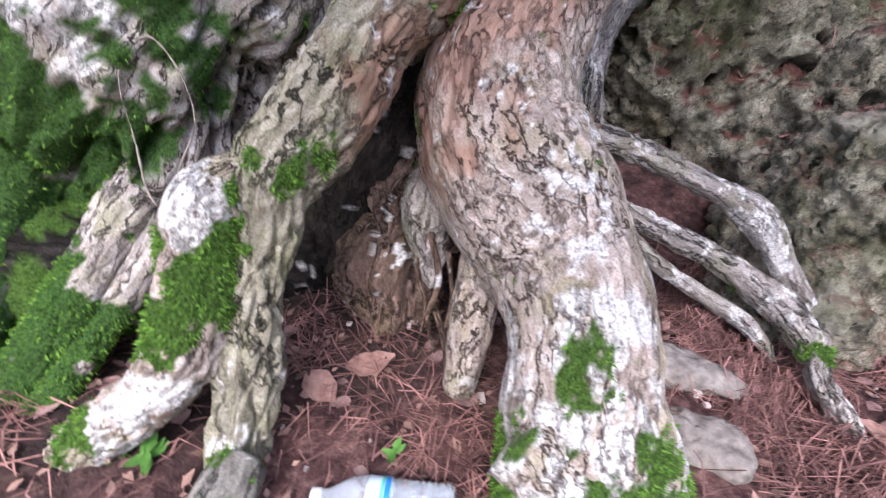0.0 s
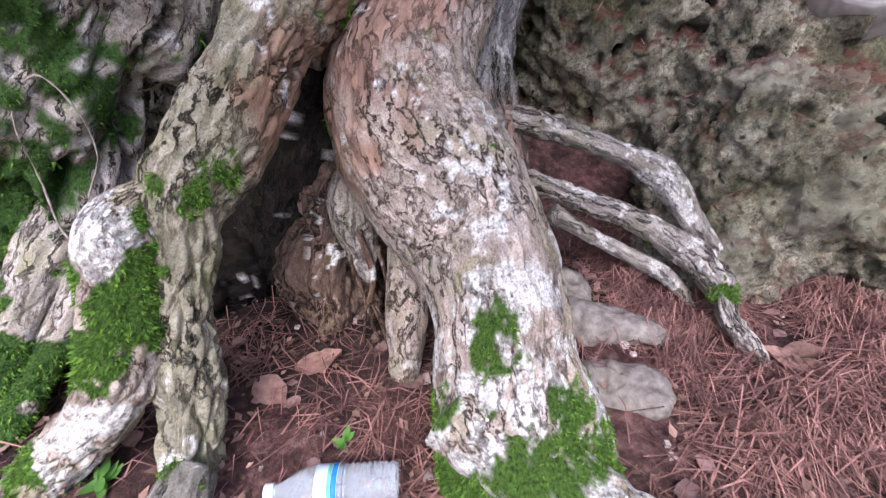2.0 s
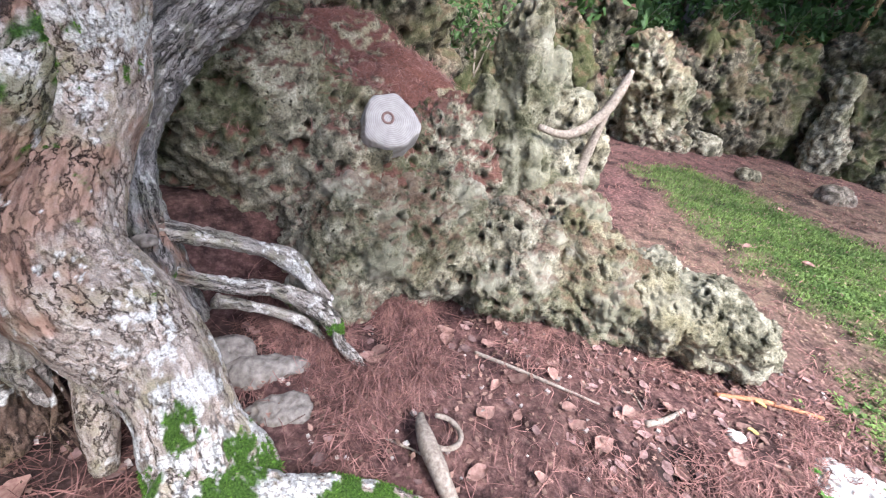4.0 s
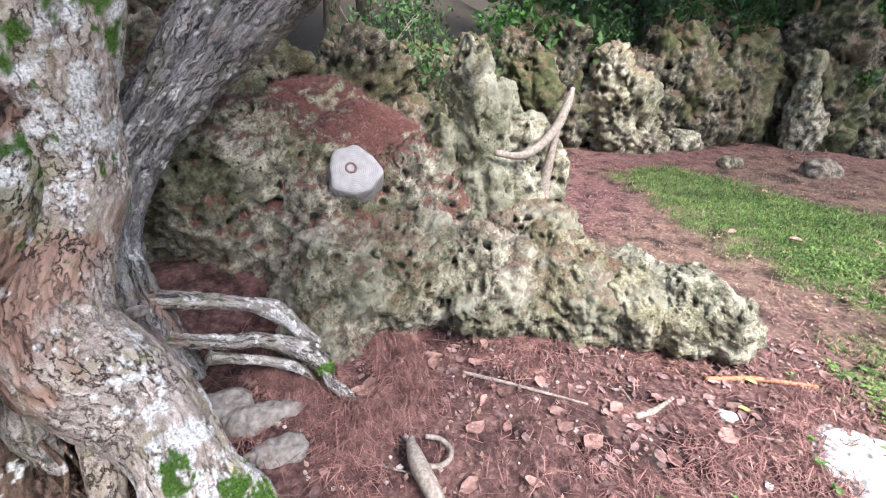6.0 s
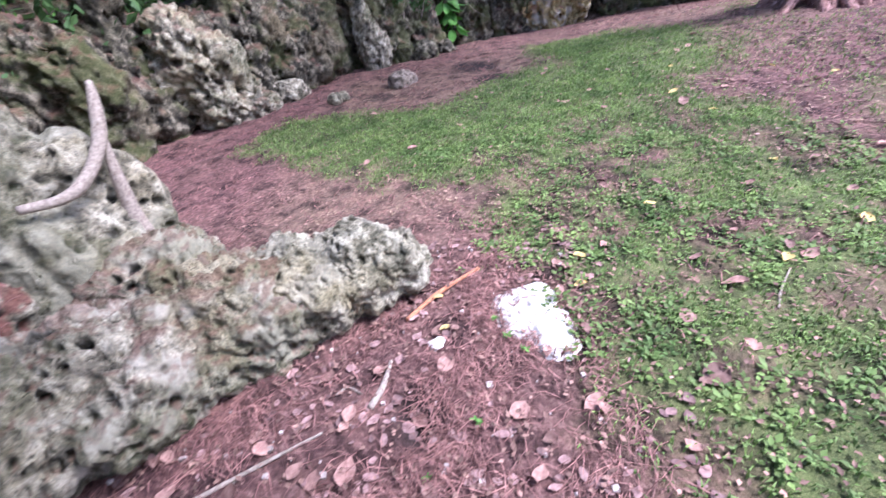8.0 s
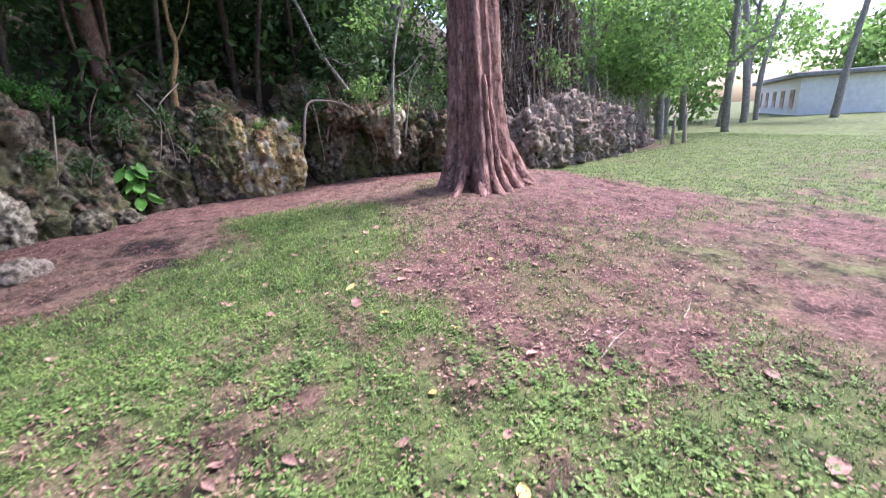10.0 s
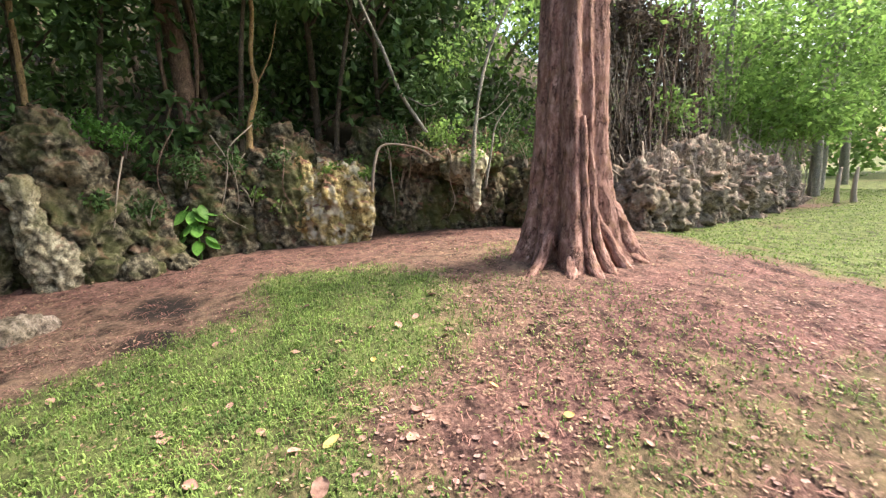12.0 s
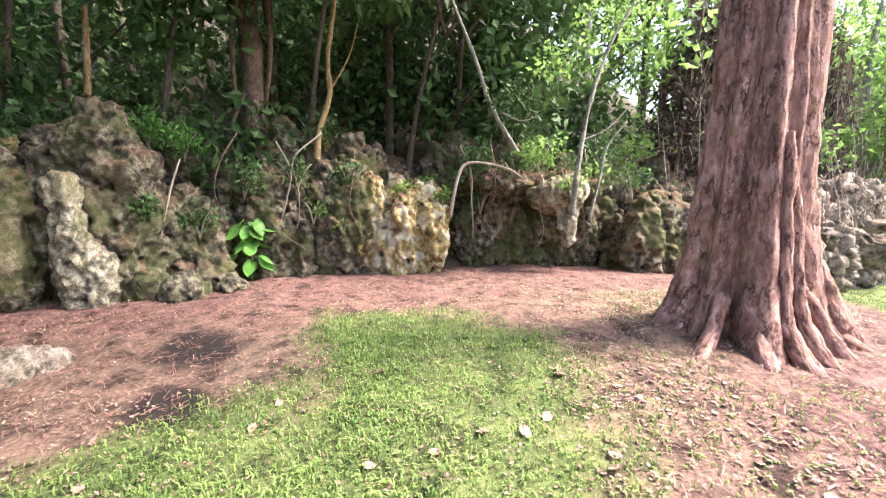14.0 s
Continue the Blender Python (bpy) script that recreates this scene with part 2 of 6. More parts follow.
def rock_material(name, dark, mid, pale, warm):
    mat, nt, b = material(name, 0.92)
    p = where(nt)
    g1 = tex(nt, p, 9, 8, 0.65)
    g2 = tex(nt, p, 55, 6, 0.7)
    col = ramp(nt, g1, ((0.38, dark), (0.5, mid), (0.60, pale)))
    col = mix(nt, ramp(nt, tex(nt, p, 1.3, 4), ((0.5, (0, 0, 0)), (0.66, (0.7, 0.7, 0.7)))), col, warm)
    col = mix(nt, 1.0, col, ramp(nt, g2, ((0.32, (0.25, 0.25, 0.24)), (0.47, (0.9, 0.9, 0.9)), (0.7, (1.4, 1.4, 1.36)))), "MULTIPLY")
    wob = nd(nt, "ShaderNodeVectorMath", ((0, p), (1, nd(nt, "ShaderNodeVectorMath", ((0, nd(nt, "ShaderNodeTexNoise", (("Vector", p), ("Scale", 14.0))).outputs["Color"]), (1, (0.05, 0.05, 0.05))), operation="MULTIPLY").outputs[0])), operation="ADD").outputs[0]
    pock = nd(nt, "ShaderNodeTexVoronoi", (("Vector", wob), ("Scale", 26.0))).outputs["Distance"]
    # Pock holes: the shade inside them is painted as dark colour.
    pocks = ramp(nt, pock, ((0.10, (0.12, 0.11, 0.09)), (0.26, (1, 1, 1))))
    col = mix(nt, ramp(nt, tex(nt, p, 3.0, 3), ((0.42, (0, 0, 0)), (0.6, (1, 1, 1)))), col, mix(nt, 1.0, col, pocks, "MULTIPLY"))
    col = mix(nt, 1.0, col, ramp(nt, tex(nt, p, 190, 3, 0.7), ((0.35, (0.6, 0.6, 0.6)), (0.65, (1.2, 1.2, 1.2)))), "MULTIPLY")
    # Pit floors painted darker, adding shade to the modelled pits.
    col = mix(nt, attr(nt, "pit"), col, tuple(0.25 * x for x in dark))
    col = mix(nt, attr(nt, "pale"), col, (0.62, 0.58, 0.46))
    col = mix(nt, attr(nt, "moss"), col, ramp(nt, g2, ((0.3, (0.035, 0.05, 0.012)), (0.7, (0.12, 0.13, 0.04)))))
    col = mix(nt, attr(nt, "litter"), col, ramp(nt, g2, ((0.3, (0.09, 0.035, 0.028)), (0.7, (0.27, 0.12, 0.09)))))
    nt.links.new(col, b.inputs["Base Color"])
    hh = mix(nt, 0.5, mix(nt, 0.5, g1, g2), tex(nt, p, 160, 4, 0.7))
    bump(nt, b, mix(nt, 0.35, hh, pocks), 1.0, 0.04)
    return mat


def plain_material(name, lo, hi, scale=30, rough=0.8, rel=0.3, dist=0.004, trans=0.0, vary=0.0):
    """A mottled surface; vary shifts each object's or island's brightness."""
    mat, nt, b = material(name, rough)
    g = tex(nt, where(nt), scale, 6, 0.6)
    col = ramp(nt, g, ((0.3, lo), (0.7, hi)))
    if vary:
        r = nd(nt, "ShaderNodeNewGeometry").outputs["Random Per Island"]
        o = nd(nt, "ShaderNodeObjectInfo").outputs["Random"]
        s = nd(nt, "ShaderNodeMath", ((0, r), (1, o)), operation="ADD").outputs[0]
        s = nd(nt, "ShaderNodeMath", ((0, s), (1, 1.0)), operation="FRACT").outputs[0]
        col = mix(nt, 1.0, col, ramp(nt, s, ((0.0, (1 - vary,) * 3), (1.0, (1 + vary,) * 3))), "MULTIPLY")
    nt.links.new(col, b.inputs["Base Color"])
    bump(nt, b, g, rel, dist)
    if trans:
        t = nd(nt, "ShaderNodeBsdfTranslucent", (("Color", col),))
        m = nd(nt, "ShaderNodeMixShader", ((0, trans), (1, b.outputs[0]), (2, t.outputs[0])))
        nt.links.new(m.outputs[0], nt.nodes["Material Output"].inputs[0])
    return mat


M_PALE = bark_material("pale_bark", (0.11, 0.07, 0.055), (0.46, 0.375, 0.31), (0.68, 0.61, 0.55), grain=(52, 52, 24))
M_OLIVE = bark_material("olive_bark", (0.045, 0.038, 0.026), (0.30, 0.275, 0.19), (0.56, 0.52, 0.42), grain=(46, 46, 18))
M_BROWN = bark_material("brown_bark", (0.035, 0.022, 0.017), (0.17, 0.11, 0.08), (0.36, 0.26, 0.20))
M_WHITEBARK = bark_material("bleached_bark", (0.07, 0.055, 0.045), (0.33, 0.29, 0.255), (0.62, 0.58, 0.53), grain=(60, 60, 9))
M_STRING = bark_material("stringy_bark", (0.05, 0.045, 0.045), (0.24, 0.22, 0.21), (0.55, 0.52, 0.50), grain=(80, 80, 4))
M_TRUNK = bark_material("trunk_bark", (0.06, 0.045, 0.038), (0.46, 0.40, 0.345), (0.70, 0.66, 0.62), (0.08, 0.17, 0.035))
M_RED = bark_material("red_bark", (0.08, 0.038, 0.032), (0.27, 0.145, 0.12), (0.52, 0.34, 0.30), grain=(24, 24, 4))
M_DARKBARK = bark_material("dark_bark", (0.025, 0.02, 0.016), (0.10, 0.08, 0.06), (0.22, 0.18, 0.14))
# Near-black wood that carries the root cavity's shade in its colour.
M_CAVITY_SHADE = bark_material("cavity_shade_wood", (0.008, 0.007, 0.006), (0.025, 0.02, 0.017), (0.06, 0.05, 0.04))
M_GREY = bark_material("grey_bark", (0.07, 0.065, 0.055), (0.28, 0.26, 0.22), (0.50, 0.47, 0.42))
M_ROCK = rock_material("limestone", (0.10, 0.092, 0.068), (0.34, 0.308, 0.222), (0.60, 0.555, 0.425), (0.43, 0.37, 0.22))
M_WARMROCK = rock_material("yellow_limestone", (0.15, 0.11, 0.05), (0.50, 0.39, 0.17), (0.70, 0.58, 0.31), (0.58, 0.46, 0.20))
M_PINKROCK = rock_material("pinkish_limestone", (0.10, 0.08, 0.065), (0.30, 0.245, 0.20), (0.48, 0.405, 0.345), (0.34, 0.28, 0.21))
# Limestone again, darker: the cliff's shade is put into the colour.
M_CLIFF_SHADED = rock_material("shaded_cliff_limestone", (0.035, 0.032, 0.025), (0.115, 0.102, 0.072), (0.31, 0.275, 0.20), (0.20, 0.16, 0.09))
M_WHITE = plain_material("white_limestone", (0.40, 0.37, 0.34), (0.66, 0.63, 0.59), 40, 0.85, 0.6, 0.01)
M_GRASS = plain_material("grass_blades", (0.09, 0.155, 0.045), (0.26, 0.365, 0.105), 3, 0.6, 0.0, 0.001, 0.35, 0.45)
M_NEEDLE = plain_material("pine_needles", (0.09, 0.042, 0.036), (0.36, 0.19, 0.16), 12, 0.7, 0.0, 0.001, 0.0, 0.5)
M_SCRAP = plain_material("brown_scraps", (0.10, 0.055, 0.042), (0.32, 0.20, 0.155), 30, 0.8, 0.0, 0.001, 0.0, 0.6)
M_DRY = plain_material("dry_leaf", (0.22, 0.115, 0.095), (0.46, 0.29, 0.235), 40, 0.7, 0.3, 0.002, 0.15, 0.4)
M_YELLOW = plain_material("yellow_leaf", (0.50, 0.36, 0.12), (0.70, 0.55, 0.22), 40, 0.7, 0.2, 0.002, 0.2, 0.25)
M_LEAF = plain_material("dark_leaves", (0.032, 0.072, 0.024), (0.10, 0.18, 0.055), 2, 0.5, 0.0, 0.001, 0.3, 0.5)
M_LIGHTLEAF = plain_material("light_leaves", (0.10, 0.19, 0.045), (0.24, 0.38, 0.11), 2, 0.5, 0.0, 0.001, 0.65, 0.5)
M_DEADLEAF = plain_material("dead_tangle", (0.045, 0.036, 0.030), (0.17, 0.135, 0.11), 3, 0.8, 0.0, 0.001, 0.2, 0.5)
M_TWIG = plain_material("dead_wood", (0.17, 0.13, 0.10), (0.42, 0.36, 0.30), 60, 0.85, 0.5, 0.003)
M_PEBBLE = plain_material("pebbles", (0.25, 0.20, 0.18), (0.62, 0.55, 0.50), 30, 0.9, 0.4, 0.004, 0.0, 0.4)


# ---- ground ----
LAWN = [(3.1, -1.15), (4.2, -1.1), (4.5, -0.6), (5.0, 0.1), (6.6, 1.7), (7.6, 1.4), (7.5, 0.7), (6.9, -0.6), (7.3, -1.2), (7.9, -2.2),
        (8.4, -3.0), (9.1, -2.7), (10.0, -2.9), (9.4, -4.2), (8.3, -5.1), (7.2, -4.9), (6.3, -4.5), (6.0, -3.7), (4.7, -3.9), (3.6, -4.1),
        (2.6, -5.6), (0.0, -6.5), (-2.0, -4.0), (0.3, -1.9), (1.9, -1.35), (2.5, -1.5)]
FAR_LAWN = [(10.2, -10.4), (7.5, -9.6), (4.6, -10.2), (-40, -14), (-600, -120), (-600, -700), (600, -700), (60, -110), (30, -40), (11.8, -19), (11.3, -13)]
STRIP = [(5.4, -6.1), (4.6, -6.1), (2.8, -6.9), (2.2, -8.2), (3.4, -7.9), (4.8, -6.9)]


def inside(P, poly):
    """Signed distance to a polygon on the ground, positive inside."""
    x, y = P[:, 0], P[:, 1]
    hit, d = np.zeros(len(P), bool), np.full(len(P), 1e9)
    for (x0, y0), (x1, y1) in zip(poly, poly[1:] + poly[:1]):
        hit ^= ((y0 > y) != (y1 > y)) & (x < (x1 - x0) * (y - y0) / (y1 - y0 + 1e-12) + x0)
        t = np.clip(((x - x0) * (x1 - x0) + (y - y0) * (y1 - y0)) / ((x1 - x0) ** 2 + (y1 - y0) ** 2), 0, 1)
        d = np.minimum(d, np.hypot(x - x0 - t * (x1 - x0), y - y0 - t * (y1 - y0)))
    return np.where(hit, d, -d)


def flat3(P):
    return np.column_stack([P[:, 0], P[:, 1], np.zeros(len(P))])


def height(P):
    x, y = P[:, 0], P[:, 1]
    z = 0.025 * np.clip(x - 3, 0, 11) + 0.47 * np.exp(-((x - 7.7) ** 2 + (y + 7.0) ** 2) / 16)
    z = z + 0.62 * np.clip(x - 12.9 - 0.25 * np.clip(-8 - y, 0, 40), 0, 30) * smooth(-26, -18, y)
    z = z + 0.5 * np.clip(y - 4.5, 0, 20) * smooth(14, 9, np.abs(x - 3))
    z = z + 0.40 * smooth(1.25, 2.1, y) * smooth(0.2, 0.7, x) * smooth(2.0, 1.3, x)
    Q = flat3(P)
    near = smooth(60, 8, np.hypot(x - 3, y))
    z = z + near * (0.05 * fbm(Q, 0.8, 3, 5) + 0.028 * fbm(Q, 4.5, 4, 9))
    pit = np.exp(-((x - 1.93) ** 2 + (y + 0.56) ** 2) / 0.012)
    return z - 0.05 * pit


def grass_amount(P):
    Q = flat3(P)
    wob = 0.35 * fbm(Q, 1.1, 4, 21) + 0.25 * fbm(Q, 5, 3, 22)
    a = smooth(-0.25, 0.35, inside(P, LAWN) + wob)
    b = smooth(-0.4, 0.6, inside(P, FAR_LAWN) + 1.5 * wob)
    c = 0.7 * smooth(-0.3, 0.5, inside(P, STRIP) + 1.4 * wob)
    d = 0.4 * smooth(0.1, 0.35, fbm(Q, 0.9, 4, 33)) * smooth(-3.5, -5.0, P[:, 1]) * smooth(6.8, 5.6, P[:, 0])
    near = smooth(6.5, 4.5, P[:, 0])
    bare = np.clip(smooth(0.28, 0.5, fbm(Q, 1.7, 4, 41)) * (0.4 + 0.35 * near) + near * 0.6 * smooth(-0.1, 0.35, fbm(Q, 3.1, 4, 42)), 0, 0.9)
    return np.clip(np.maximum.reduce([a, b, c, d]) * (1 - bare), 0, 1)


def axis(lo, hi, step, far):
    mid = np.arange(lo, hi + step / 2, step)
    grow = step * 1.22 ** np.arange(1, 60)
    out = np.cumsum(grow)
    out = out[out < far]
    return np.concatenate([lo - out[::-1], mid, hi + out])


gx, gy = axis(-2.0, 13.0, 0.05, 700), axis(-12.0, 4.0, 0.05, 700)
GP = np.stack(np.meshgrid(gx, gy, indexing="xy"), -1).reshape(-1, 2)
GZ = height(GP)
g_amount = grass_amount(GP)
# Damp patches, plus shade painted on the soil under the trunk and side roots.
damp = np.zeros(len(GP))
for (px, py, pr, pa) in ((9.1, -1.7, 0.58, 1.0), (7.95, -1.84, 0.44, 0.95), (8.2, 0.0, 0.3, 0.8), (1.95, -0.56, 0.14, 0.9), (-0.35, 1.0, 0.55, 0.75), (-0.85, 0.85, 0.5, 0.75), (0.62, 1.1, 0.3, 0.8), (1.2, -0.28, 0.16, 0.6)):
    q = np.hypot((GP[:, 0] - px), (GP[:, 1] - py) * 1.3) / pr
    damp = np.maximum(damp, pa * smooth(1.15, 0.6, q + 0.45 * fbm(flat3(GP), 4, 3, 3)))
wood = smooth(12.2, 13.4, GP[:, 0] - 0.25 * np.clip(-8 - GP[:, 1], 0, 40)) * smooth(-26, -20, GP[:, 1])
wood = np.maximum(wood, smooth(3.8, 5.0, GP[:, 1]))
pink = np.maximum(smooth(4.2, 2.2, GP[:, 0] + 0.6 * GP[:, 1]), np.maximum(smooth(0.3, 1.3, GP[:, 1]), 0.8 * smooth(9.0, 10.5, GP[:, 0]))) * (0.75 + 0.25 * fbm(flat3(GP), 1.5, 3, 51))

mat, nt, b = material("ground_soil", 0.95)
p = where(nt)
n1, n2, n3 = tex(nt, p, 1.6, 6), tex(nt, p, 28, 8, 0.7), tex(nt, p, 120, 4, 0.7)
soil = ramp(nt, n2, ((0.30, (0.05, 0.030, 0.023)), (0.5, (0.15, 0.092, 0.068)), (0.72, (0.33, 0.23, 0.175))))
soil = mix(nt, ramp(nt, n1, ((0.4, (0, 0, 0)), (0.65, (0.6, 0.6, 0.6)))), soil, (0.19, 0.135, 0.095))
litter = ramp(nt, n2, ((0.30, (0.04, 0.020, 0.018)), (0.5, (0.125, 0.057, 0.058)), (0.72, (0.30, 0.175, 0.15))))
soil = mix(nt, attr(nt, "litter"), soil, litter)
turf = ramp(nt, n3, ((0.3, (0.045, 0.065, 0.02)), (0.55, (0.12, 0.145, 0.05)), (0.8, (0.22, 0.19, 0.10))))
soil = mix(nt, attr(nt, "grass"), soil, turf)
blot = ramp(nt, tex(nt, p, 4.2, 9, 0.72), ((0.38, (0.26, 0.24, 0.25)), (0.5, (0.95, 0.95, 0.95)), (0.64, (1.35, 1.33, 1.28))))
soil = mix(nt, 1.0, soil, blot, "MULTIPLY")
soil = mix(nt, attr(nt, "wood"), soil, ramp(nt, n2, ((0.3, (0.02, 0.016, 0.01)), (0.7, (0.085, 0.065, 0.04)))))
# Damp soil and the painted shade below the great tree go near-black.
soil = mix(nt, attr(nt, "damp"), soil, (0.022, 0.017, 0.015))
nt.links.new(soil, b.inputs["Base Color"])
bump(nt, b, mix(nt, 0.5, n2, n3), 1.0, 0.02)
M_GROUND = mat
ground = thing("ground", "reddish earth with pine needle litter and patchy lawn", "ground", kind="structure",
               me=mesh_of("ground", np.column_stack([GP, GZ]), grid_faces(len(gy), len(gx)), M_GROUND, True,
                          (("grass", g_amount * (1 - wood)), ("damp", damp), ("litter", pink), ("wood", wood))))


# ---- the great tree with its roots ----
def region(V, spots):
    """How far points lie within soft balls (x, y, z, radius, weight)."""
    out = np.zeros(len(V))
    for x, y, z, r, w in spots:
        out = np.maximum(out, w * smooth(1.25, 0.35, np.linalg.norm(V - (x, y, z), axis=1) / r))
    return out


def bark_relief(seed, plate=0.008, lump=0.02, scale=26):
    def f(V, bark, R):
        q = bark * (scale, scale, scale * 0.33)
        d1, d2 = cells(q, 1.0, seed)
        crack = smooth(0.22, 0.0, d2 - d1)
        big = fbm(V, 5, 3, seed) * lump + fbm(bark * (1, 1, 0.3), 11, 3, seed + 5) * lump * 0.6
        return big - plate * crack * (0.4 + 0.6 * (fbm(V, 6, 2, seed + 1) > -0.1)) + fbm(bark * (1, 1, 0.35), 60, 3, seed + 9) * plate * 0.8
    return f


MOSS_SPOTS = [(-0.25, 0.76, 0.56, 0.13, 0.95), (0.18, 0.5, 0.25, 0.14, 0.9), (-0.36, 0.62, 0.40, 0.10, 1.15), (-0.44, 0.59, 0.31, 0.10, 1.1), (-0.47, 0.67, 0.45, 0.055, 1.3), (-0.51, 0.60, 0.28, 0.06, 1.2), (-0.30, 0.69, 0.47, 0.09, 0.95), (-0.2, 0.82, 0.66, 0.1, 0.5), (-0.85, 0.72, 0.12, 0.25, 1.1), (-0.7, 0.9, 0.9, 0.5, 0.85),
              (-0.95, 1.0, 0.55, 0.45, 1.0), (-0.62, 0.55, 0.03, 0.15, 0.8), (-0.33, 0.55, 0.14, 0.1, 0.6),
              (0.24, 0.45, 0.12, 0.28, 1.2), (0.29, 0.52, 0.33, 0.16, 0.95), (0.5, 0.42, 0.12, 0.22, 0.95), (0.75, 0.2, 0.06, 0.25, 1.15),
              (-0.1, 1.1, 1.2, 0.38, 0.8), (0.25, 1.2, 1.75, 0.45, 0.7), (-0.5, 1.0, 1.5, 0.6, 0.9), (1.06, 0.90, 0.16, 0.075, 1.1), (0.5, 1.3, 1.8, 0.35, 0.85), (0.3, 1.2, 1.25, 0.22, 0.7), (0.0, 1.15, 1.15, 0.25, 1.0), (-1.2, 0.95, 0.25, 0.4, 1.0)]
LICHEN_SPOTS = [(0.5, 1.35, 1.5, 0.5, 0.7), (0.36, 0.72, 0.42, 0.2, 0.6), (-0.39, 0.67, 0.53, 0.10, 1.5), (-0.5, 0.52, 0.14, 0.16, 0.8), (0.33, 0.55, 0.28, 0.3, 1.2), (0.45, 0.42, 0.1, 0.35, 1.2), (0.7, 0.25, 0.08, 0.3, 0.8),
                (1.0, 1.2, 0.3, 0.3, 0.7), (0.36, 0.8, 0.5, 0.2, 0.35), (-0.1, 1.15, 1.3, 0.5, 0.55), (0.3, 1.2, 1.7, 0.5, 0.5), (-0.8, 0.85, 0.95, 0.5, 0.6), (-0.3, 0.66, 0.1, 0.14, 0.5)]
WORN_SPOTS = [(0.0, 0.98, 0.68, 0.24, 1.15), (0.14, 1.1, 0.92, 0.28, 1.1), (0.35, 1.3, 0.9, 0.25, 0.6), (-0.48, 0.5, 0.17, 0.08, 0.8), (0.45, 1.35, 0.45, 0.2, 0.7)]


def hollow(V):
    """1 on the rim of the hollow in the trunk, less inside."""
    return np.linalg.norm((V - (0.08, 1.22, 1.42)) / (0.20, 0.36, 0.115), axis=1) + 0.10 * fbm(V, 8, 3, 44)


def hollowed(relief):
    def f(V, bark, R):
        return relief(V, bark, R) - 0.42 * smooth(1.0, 0.72, hollow(V))
    return f


def tree_masks(seed, moss_gain=1.0, lich_gain=1.0):
    def f(V, bark):
        T = np.asarray(V) @ np.array(Matrix.Rotation(0.9, 3, (0.5, 0.7, 0.45)))
        n = fbm(T, 9, 4, seed + 40) * 0.9 + fbm(T, 30, 3, seed + 41) * 0.5
        moss = smooth(0.42, 0.52, 0.85 * moss_gain * region(V, MOSS_SPOTS) + n * 1.15 - 0.26)
        l = fbm(T, 14, 4, seed + 50) * 0.9 + fbm(T, 45, 3, seed + 51) * 0.5
        lich = smooth(0.40, 0.46, 0.85 * lich_gain * region(V, LICHEN_SPOTS) + l * 1.7 - 0.34)
        worn = 0.75 * smooth(0.25, 0.8, 0.9 * region(V, WORN_SPOTS) + fbm(T, 10, 4, seed + 60) * 0.9 - 0.1)
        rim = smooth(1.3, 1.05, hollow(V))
        # The last mask paints shade into the hollow.
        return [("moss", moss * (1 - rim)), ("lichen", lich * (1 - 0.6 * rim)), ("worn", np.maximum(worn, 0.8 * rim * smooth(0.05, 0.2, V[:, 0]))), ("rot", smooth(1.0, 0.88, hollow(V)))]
    return f


great_tree = thing("great_tree", "massive old tree with mossy spreading roots and a hollow trunk", "tree", at=(0.1, 1.5, 0.0))

